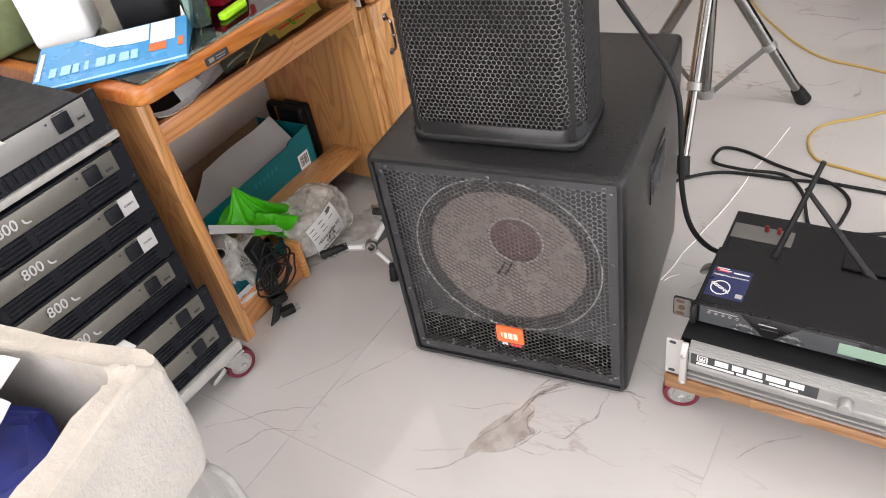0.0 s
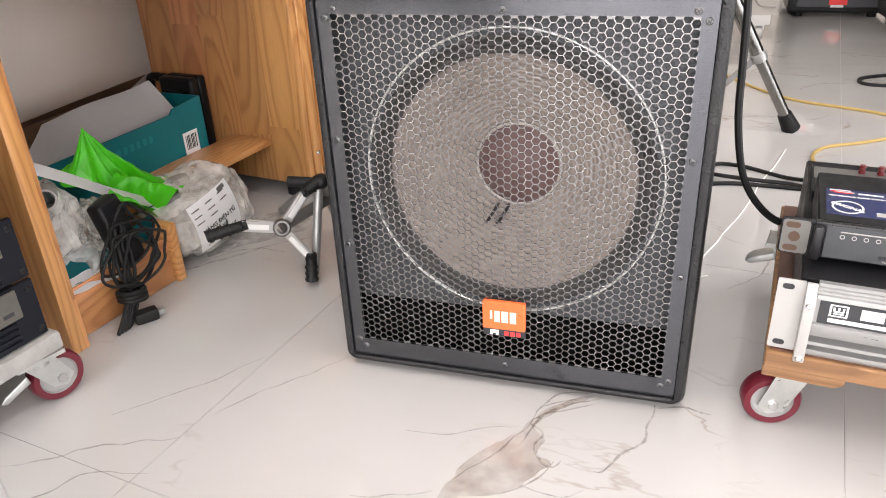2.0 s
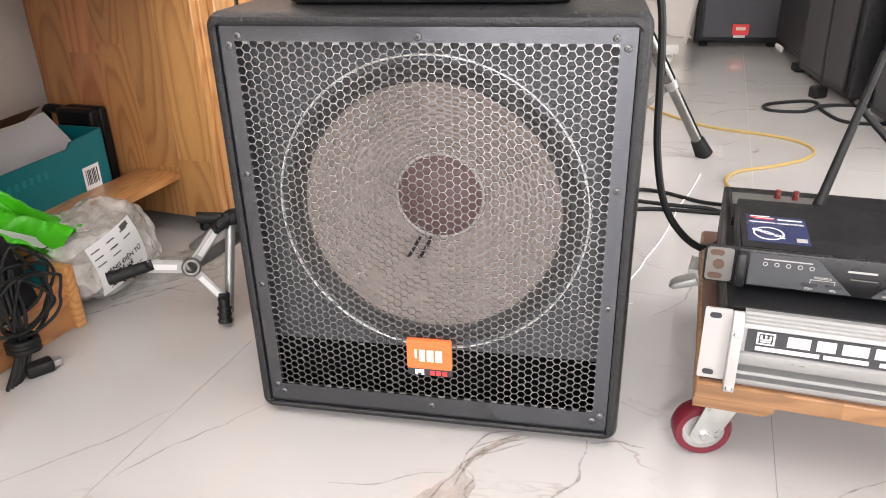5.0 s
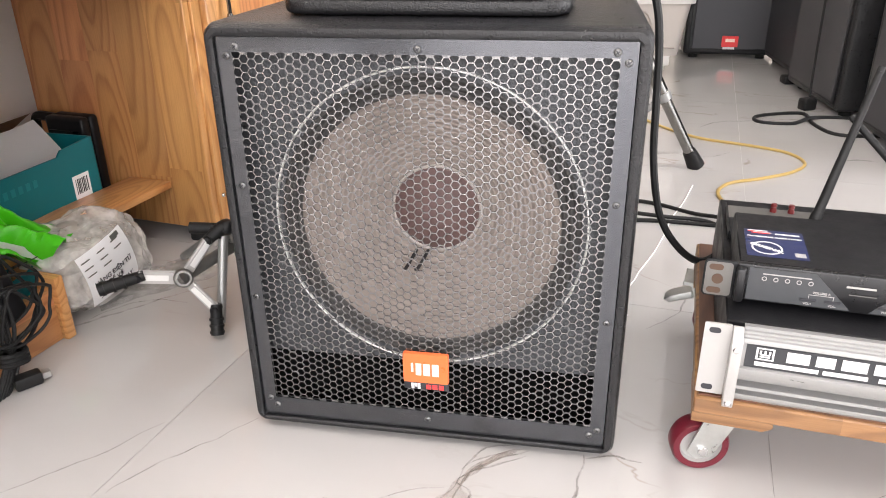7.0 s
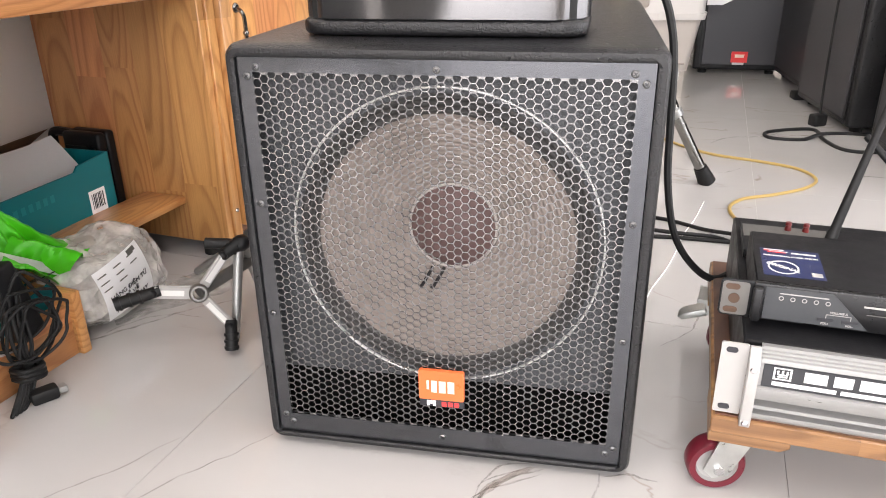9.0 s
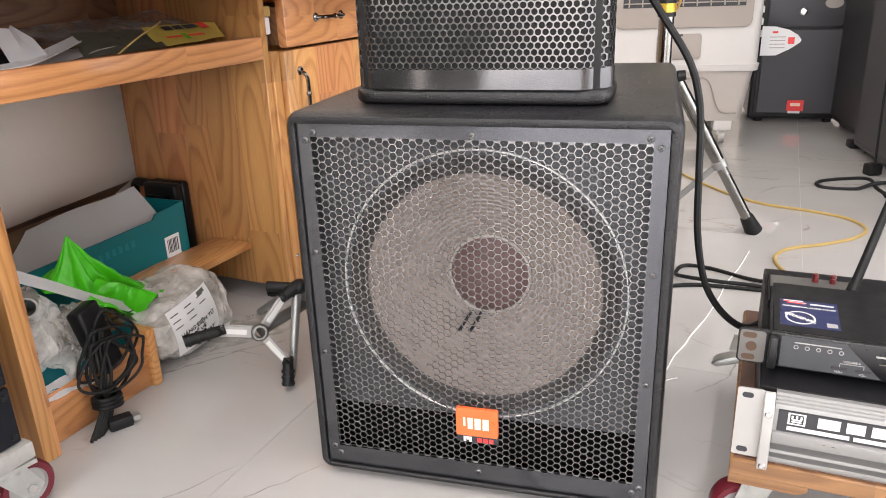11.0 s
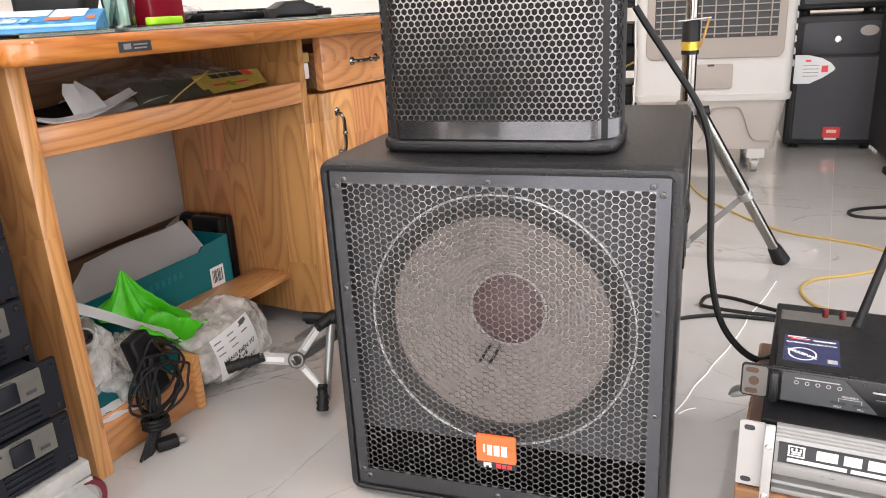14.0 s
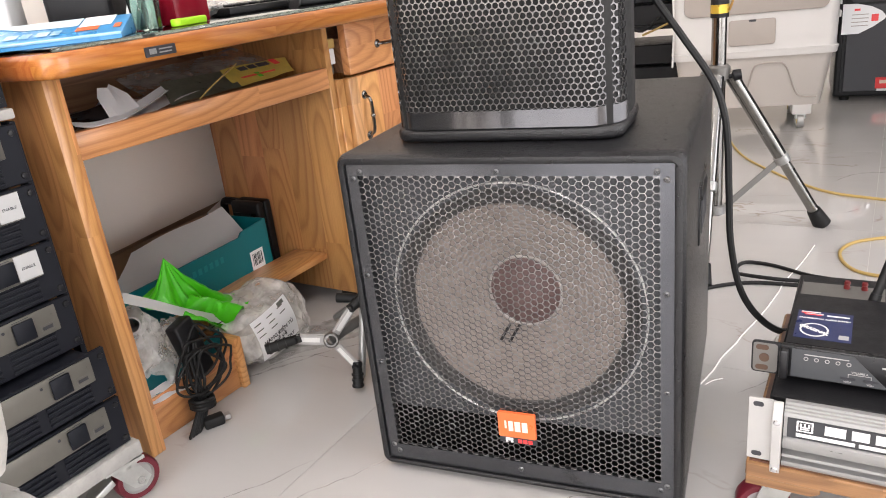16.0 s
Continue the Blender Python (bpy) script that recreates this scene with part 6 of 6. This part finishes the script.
part("hatch_catch", box(B(), -0.02, 0.005, -0.0185, -0.0167, 0.433, 0.441), M_SLATE, co)
part("channel_line", tube(B(), [(-0.04, 0.012, 0.13), (-0.02, 0.009, 0.155), (0.0, 0.0, 0.245), (0.02, -0.002, 0.268), (0.08, -0.002, 0.272), (0.12, -0.001, 0.255), (0.155, 0.008, 0.165), (0.18, 0.012, 0.135), (0.235, 0.013, 0.13)], 0.0035, 6, 5), M_COOLERG, co)
for y in (0.03, 0.15, 0.27):
    for k in range(12):
        part("side_louvre", box(B(), 0.297, 0.305, y, y + 0.10, 0.42 + k * 0.045, 0.445 + k * 0.045, 0.002, 1), M_COOLER, co)
for x in (-0.22, 0.19):
    for y in (0.06, 0.34):
        part("foot_block", box(B(), x - 0.035, x + 0.035, y - 0.03, y + 0.03, 0.058, 0.100, 0.004, 2), M_COOLER, co)
        c = part("caster", cyl(B(), (x - 0.012, y, 0.028), (x + 0.012, y, 0.028), 0.028, seg=24), M_WHITEALU, co)
        part("fork", box(B(), x - 0.02, x + 0.02, y - 0.012, y + 0.012, 0.035, 0.060, 0.003, 1), M_ZINC, c)
        part("hub", cyl(B(), (x - 0.014, y, 0.028), (x + 0.014, y, 0.028), 0.013, seg=16), shade("brass_hub", (0.5, 0.38, 0.14), 0.35, metal=0.7) if "brass_hub" not in bpy.data.materials else bpy.data.materials["brass_hub"], c)
# paper fan flyer stuck between cooler and loudspeaker
tg = CM.inverted() @ pose(0.635, 2.50, 0.380)
fan = part("hang_tag", prism(B(), [(-0.02, -0.045), (0.04, -0.045), (0.09, -0.02), (0.125, 0.005), (0.13, 0.015), (0.115, 0.035), (0.08, 0.055), (0.03, 0.068), (-0.02, 0.07)], 0.0, 0.001, "y", 0, tg), M_PAPER, co, "white leaf-shaped paper tag")
tm_ = tg @ Matrix.Translation((0, -0.0006, 0)) @ FACE_S
bars(fan, [(0.080, 0.104, 0.0, 0.026)], tm_, M_RED, "mark")
bars(fan, [(0.02, 0.04, 0.042, 0.050)], tm_, M_RED, "mark")
bars(fan, [(0.012, 0.07, 0.026 - 0.014 * k, 0.029 - 0.014 * k) for k in range(4)], tm_, M_COOLERG)


def far_speaker(m, w, h, d, badge, label):
    s = thing("loudspeaker", m, label, "loudspeaker", "loudspeakers along the room")
    part("cabinet", box(B(), -w, w, 0.0, d, 0.02, h, 0.012, 3), M_CAB, s)
    part("grille", box(B(), -w + 0.035, w - 0.035, -0.008, 0.0, 0.045, h - 0.178, 0.003, 1), M_MESH, s, "black perforated grille")
    part("border", box(B(), -w + 0.022, w - 0.022, -0.004, -0.001, 0.04, h - 0.03, 0.002, 1), M_BLACK, s)
    part("horn", prism(B(), rounded(-w + 0.045, w - 0.045, h - 0.168, h - 0.03, 0.02), -0.008, -0.004, "y", 0.002), M_MESH, s)
    for x in (-w + 0.05, w - 0.05):
        for y in (0.05, d - 0.05):
            part("foot", cyl(B(), (x, y, 0), (x, y, 0.022), 0.02), M_RUBBER, s)
    if badge:
        b = part("badge", box(B(), -0.035, 0.035, -0.014, -0.008, 0.056, 0.104, 0.001, 1), M_RED, s, "red badge with a white strip")
        bars(b, [(-0.020, 0.020, 0.006, 0.020)], Matrix.Translation((0, -0.0142, 0.072)) @ FACE_S, M_PALEORANGE, "mark")
        bars(b, [(-0.028, 0.022, 0.0, 0.010)], Matrix.Translation((0, -0.0142, 0.046)) @ FACE_S, M_WHITE, "strip")
    return s


M_MESH = shade("fine_mesh", (0.055, 0.055, 0.06), 0.45, metal=0.3, vary=0.4, scale=420)
f1 = far_speaker(pose(0.828, 2.84, 0, 0, 0, -2), 0.197, 0.59, 0.38, True, "tall black loudspeaker with a red badge, standing on the tiles")
part("tweeter", lathe(B(), [(0, 0.004), (0.012, 0.003), (0.016, 0)], Matrix.Translation((-0.012, -0.0085, 0.486)) @ pose(0, 0, 0, 90), 18), M_STEEL, f1)
part("oval_sticker", lathe(B(), [(0, 0.001), (0.036, 0.001), (0.036, 0)], Matrix.Translation((0.105, -0.0085, 0.520)) @ pose(0, 0, 0, 90) @ Matrix.Diagonal((1, 0.62, 1, 1)), 24), M_COOLERG, f1)
far_speaker(pose(0.828, 2.85, 0.59, 0, 0, -1), 0.197, 0.55, 0.38, False, "black loudspeaker stacked on another loudspeaker")
far_speaker(pose(0.995, 2.62, 0, 0, 0, -88), 0.245, 1.10, 0.36, False, "tall black loudspeaker turned sideways")
far_speaker(pose(0.975, 2.04, 0, 0, 0, -86), 0.255, 1.20, 0.42, False, "large black loudspeaker with a cloth cover")
far_speaker(pose(1.03, 1.40, 0, 0, 0, -86), 0.24, 1.10, 0.45, False, "large black loudspeaker with a cloth cover")
bs = part("speaker_foot_plate", box(B(), -0.05, 0.06, -0.03, 0.03, 0.0, 0.03, 0.006, 2, pose(1.0, 2.335, 0, 0, 0, 5)), M_RUBBER, None)
tagged(bs, "black rubber corner block on the floor", "block")
# shelf of dark equipment against the back, left of the cooler
er = thing("equipment_shelf", pose(-0.38, 2.75, 0, 0, 0, 0), "open shelf with black audio equipment and loose wires", "shelf")
for z in (0.10, 0.38, 0.66, 0.94):
    part("board", box(B(), -0.45, 0.42, 0.0, 0.4, z, z + 0.02), M_BLACK, er)
for x in (-0.45, 0.40):
    part("post", box(B(), x, x + 0.02, 0.0, 0.4, 0.0, 1.2), M_BLACK, er)
for z in (0.12, 0.40, 0.68):
    for k in range(2):
        part("equipment", box(B(), -0.40 + 0.02 * k, 0.36 - 0.03 * k, 0.02, 0.36, z + k * 0.10, z + 0.09 + k * 0.10, 0.004, 1), M_BLACK, er)
part("wire", tube(B(), [(0.1, -0.02, 0.60), (0.16, -0.03, 0.50), (0.13, -0.03, 0.42), (0.2, -0.03, 0.38), (0.28, -0.03, 0.44)], 0.006, 6, 6), M_RUBBER, er)
part("wire", tube(B(), [(0.2, -0.02, 0.36), (0.3, -0.03, 0.40), (0.36, -0.02, 0.43)], 0.005, 6, 6), M_YELLOW, er)
# thin white lead by the cooler
cable("white_lead", [(0.00, 2.25, 0.28), (0.005, 2.25, 0.45), (0.0, 2.25, 0.60), (0.0, 2.25, 0.9)], 0.004, M_WHITE, "thin white lead hanging down the cooler")

# ---- housings and glowing tubes of the added, unseen ceiling fill ----
M_FILLTUBE, _n, _l, _b = nodes_of("fill_tube_glow")
_b.inputs["Emission Color"].default_value, _b.inputs["Emission Strength"].default_value = (1.0, 0.95, 0.92, 1), 30
for m_ in FILL_TUBES:
    h_ = thing("fill_tube_lamp", m_, "unseen slim ceiling tube lamp, added as fill light", "ceiling lamp", "ceiling lamps")
    part("housing", box(B(), -0.03, 0.03, -0.45, 0.45, 3.05, 3.10, 0.004, 1), M_WHITE, h_)
    part("tube", cyl(B(), (0, -0.43, 3.034), (0, 0.43, 3.034), 0.013, seg=12), M_FILLTUBE, h_, "glowing white tube of an added fill lamp")

# ---- floor tiles ----
TS, TX = 0.80, 0.771
tile_me = bpy.data.meshes.new("tile")
bm = B()
box(bm, -TX / 2 + 0.0004, TX / 2 - 0.0004, -TS / 2 + 0.0004, TS / 2 - 0.0004, -0.0011, 0.0)
bm.to_mesh(tile_me)
bm.free()
tile_me.materials.append(M_TILE)
for i in range(-1, 7):
    for j in range(-4, 12):
        cx, cy = -0.35 + (i + 0.5) * TX, -0.35 + (j + 0.5) * TS
        if cx - TX / 2 > XR or cx + TX / 2 < XL or cy - TS / 2 > YF or cy + TS / 2 < YN:
            continue
        o = new("tile", tile_me)
        o.parent = floor
        o.matrix_local = pose(cx, cy, 0)


def vein_material(name, color, cover, scale=38):
    m, n, l, b = nodes_of(name)
    tc = n.new("ShaderNodeTexCoord")
    a = n.new("ShaderNodeTexNoise")
    a.inputs["Scale"].default_value, a.inputs["Detail"].default_value, a.inputs["Roughness"].default_value = scale, 8, 0.72
    l.new(tc.outputs["Object"], a.inputs["Vector"])
    mr = n.new("ShaderNodeMapRange")
    mr.inputs[1].default_value, mr.inputs[2].default_value, mr.inputs[3].default_value, mr.inputs[4].default_value = 0.36, 0.64, cover * 0.12, cover
    l.new(a.outputs[0], mr.inputs[0])
    l.new(mr.outputs[0], b.inputs["Alpha"])
    b.inputs["Base Color"].default_value = (*color, 1)
    b.inputs["Roughness"].default_value = 0.08
    b.inputs["Specular IOR Level"].default_value = 0.6
    return m


M_VEINS = vein_material("vein_line", (0.27, 0.22, 0.185), 0.52)
M_VEINP = vein_material("vein_patch", (0.34, 0.262, 0.205), 0.46, 17)
rv = random.Random(5)


def vein(points, width, material=None):
    line = smooth_line([(x, y, 0.0) for x, y in points], 14)
    bm = B()
    prev = None
    for i, p in enumerate(line):
        d = (line[min(i + 1, len(line) - 1)] - line[max(i - 1, 0)]).normalized()
        s = Vector((-d.y, d.x, 0))
        t = i / (len(line) - 1)
        w = width * (0.25 + 0.75 * math.sin(math.pi * min(1, t * 0.9 + 0.08))) * rv.uniform(0.5, 1.3)
        c = p + s * noise.noise(Vector((p.x * 30, p.y * 30, 3))) * 0.005
        pair = (bm.verts.new((c.x + s.x * w, c.y + s.y * w, 0.0005)), bm.verts.new((c.x - s.x * w, c.y - s.y * w, 0.0005)))
        if prev:
            bm.faces.new((prev[0], prev[1], pair[1], pair[0]))
        prev = pair
    o = part("vein", bm, material or M_VEINS, floor)
    o.matrix_parent_inverse = ROOM.inverted()
    return o


for pts, w in (
    ([(-0.503, -0.194), (-0.464, -0.151), (-0.413, -0.097), (-0.392, -0.068), (-0.365, -0.022)], 0.0013),
    ([(-0.364, -0.161), (-0.348, -0.128), (-0.322, -0.092), (-0.279, -0.043), (-0.241, 0.007)], 0.0013),
    ([(-0.60, -0.33), (-0.517, -0.280), (-0.498, -0.260), (-0.455, -0.239), (-0.384, -0.210)], 0.0016),
    ([(-0.515, -0.373), (-0.482, -0.333), (-0.459, -0.295), (-0.383, -0.279)], 0.0014),
    ([(-0.104, -0.128), (-0.059, -0.122), (-0.007, -0.098), (0.034, -0.082)], 0.0011),
    ([(-0.129, -0.25), (-0.074, -0.234), (-0.04, -0.216)], 0.0012),
    ([(0.130, -0.004), (0.086, -0.030), (0.058, -0.066), (0.046, -0.107)], 0.0022),
    ([(0.118, 0.006), (0.075, -0.007), (0.058, -0.040), (0.048, -0.079)], 0.0015),
    ([(0.128, -0.014), (0.077, -0.046), (0.048, -0.069)], 0.0017),
    ([(0.10, -0.012), (0.07, -0.028), (0.052, -0.052)], 0.0012),
    ([(0.049, -0.075), (0.066, -0.093), (0.062, -0.117), (0.074, -0.140), (0.088, -0.145), (0.097, -0.132)], 0.0020),
    ([(0.090, -0.137), (0.078, -0.163), (0.060, -0.186), (0.035, -0.205)], 0.0018),
    ([(-0.021, -0.194), (0.006, -0.154), (0.031, -0.111), (0.049, -0.075)], 0.0014),
    ([(-0.027, -0.236), (-0.06, -0.27), (-0.11, -0.29)], 0.0018),
    ([(0.20, 0.0), (0.195, -0.044), (0.188, -0.073), (0.163, -0.107), (0.149, -0.140), (0.136, -0.142)], 0.0020),
    ([(0.203, -0.007), (0.238, 0.004), (0.255, -0.002), (0.272, -0.004)], 0.0018),
    ([(0.449, -0.093), (0.487, -0.054), (0.555, -0.015)], 0.0011),
    ([(0.057, -0.183), (0.10, -0.19), (0.13, -0.175)], 0.0011),
    ([(-0.70, 0.14), (-0.657, 0.185), (-0.615, 0.235), (-0.573, 0.282), (-0.530, 0.331), (-0.46, 0.38)], 0.0030),
    ([(-0.641, 0.221), (-0.605, 0.276), (-0.561, 0.302), (-0.50, 0.30)], 0.0016),
    ([(0.89, 1.321), (0.93, 1.33), (0.975, 1.315)], 0.004),
    ([(0.30, 0.33), (0.36, 0.40), (0.39, 0.50), (0.45, 0.56)], 0.0015),
    ([(0.33, 1.28), (0.42, 1.33), (0.53, 1.31), (0.60, 1.36)], 0.0025),
    ([(0.55, 1.62), (0.62, 1.70), (0.74, 1.73), (0.80, 1.80)], 0.0030)):
    vein(pts, w)
outline = [(0.123, 0.0), (0.091, -0.015), (0.059, -0.05), (0.036, -0.095), (0.01, -0.127), (-0.016, -0.17), (-0.025, -0.202), (-0.027, -0.236), (-0.004, -0.218), (0.031, -0.206), (0.057, -0.183), (0.084, -0.141), (0.066, -0.129), (0.072, -0.097), (0.056, -0.077), (0.086, -0.036)]
bm = B()
ring = [Vector((p.x + noise.noise(p * 60) * 0.006, p.y + noise.noise(p * 60 + Vector((5, 0, 0))) * 0.006, 0.00035)) for p in smooth_line([(x, y, 0) for x, y in outline + outline[:1]], 5)[:-1]]
f = bm.faces.new([bm.verts.new(p) for p in ring])
bmesh.ops.triangulate(bm, faces=[f])
o = part("vein", bm, M_VEINP, floor)
o.matrix_parent_inverse = ROOM.inverted()
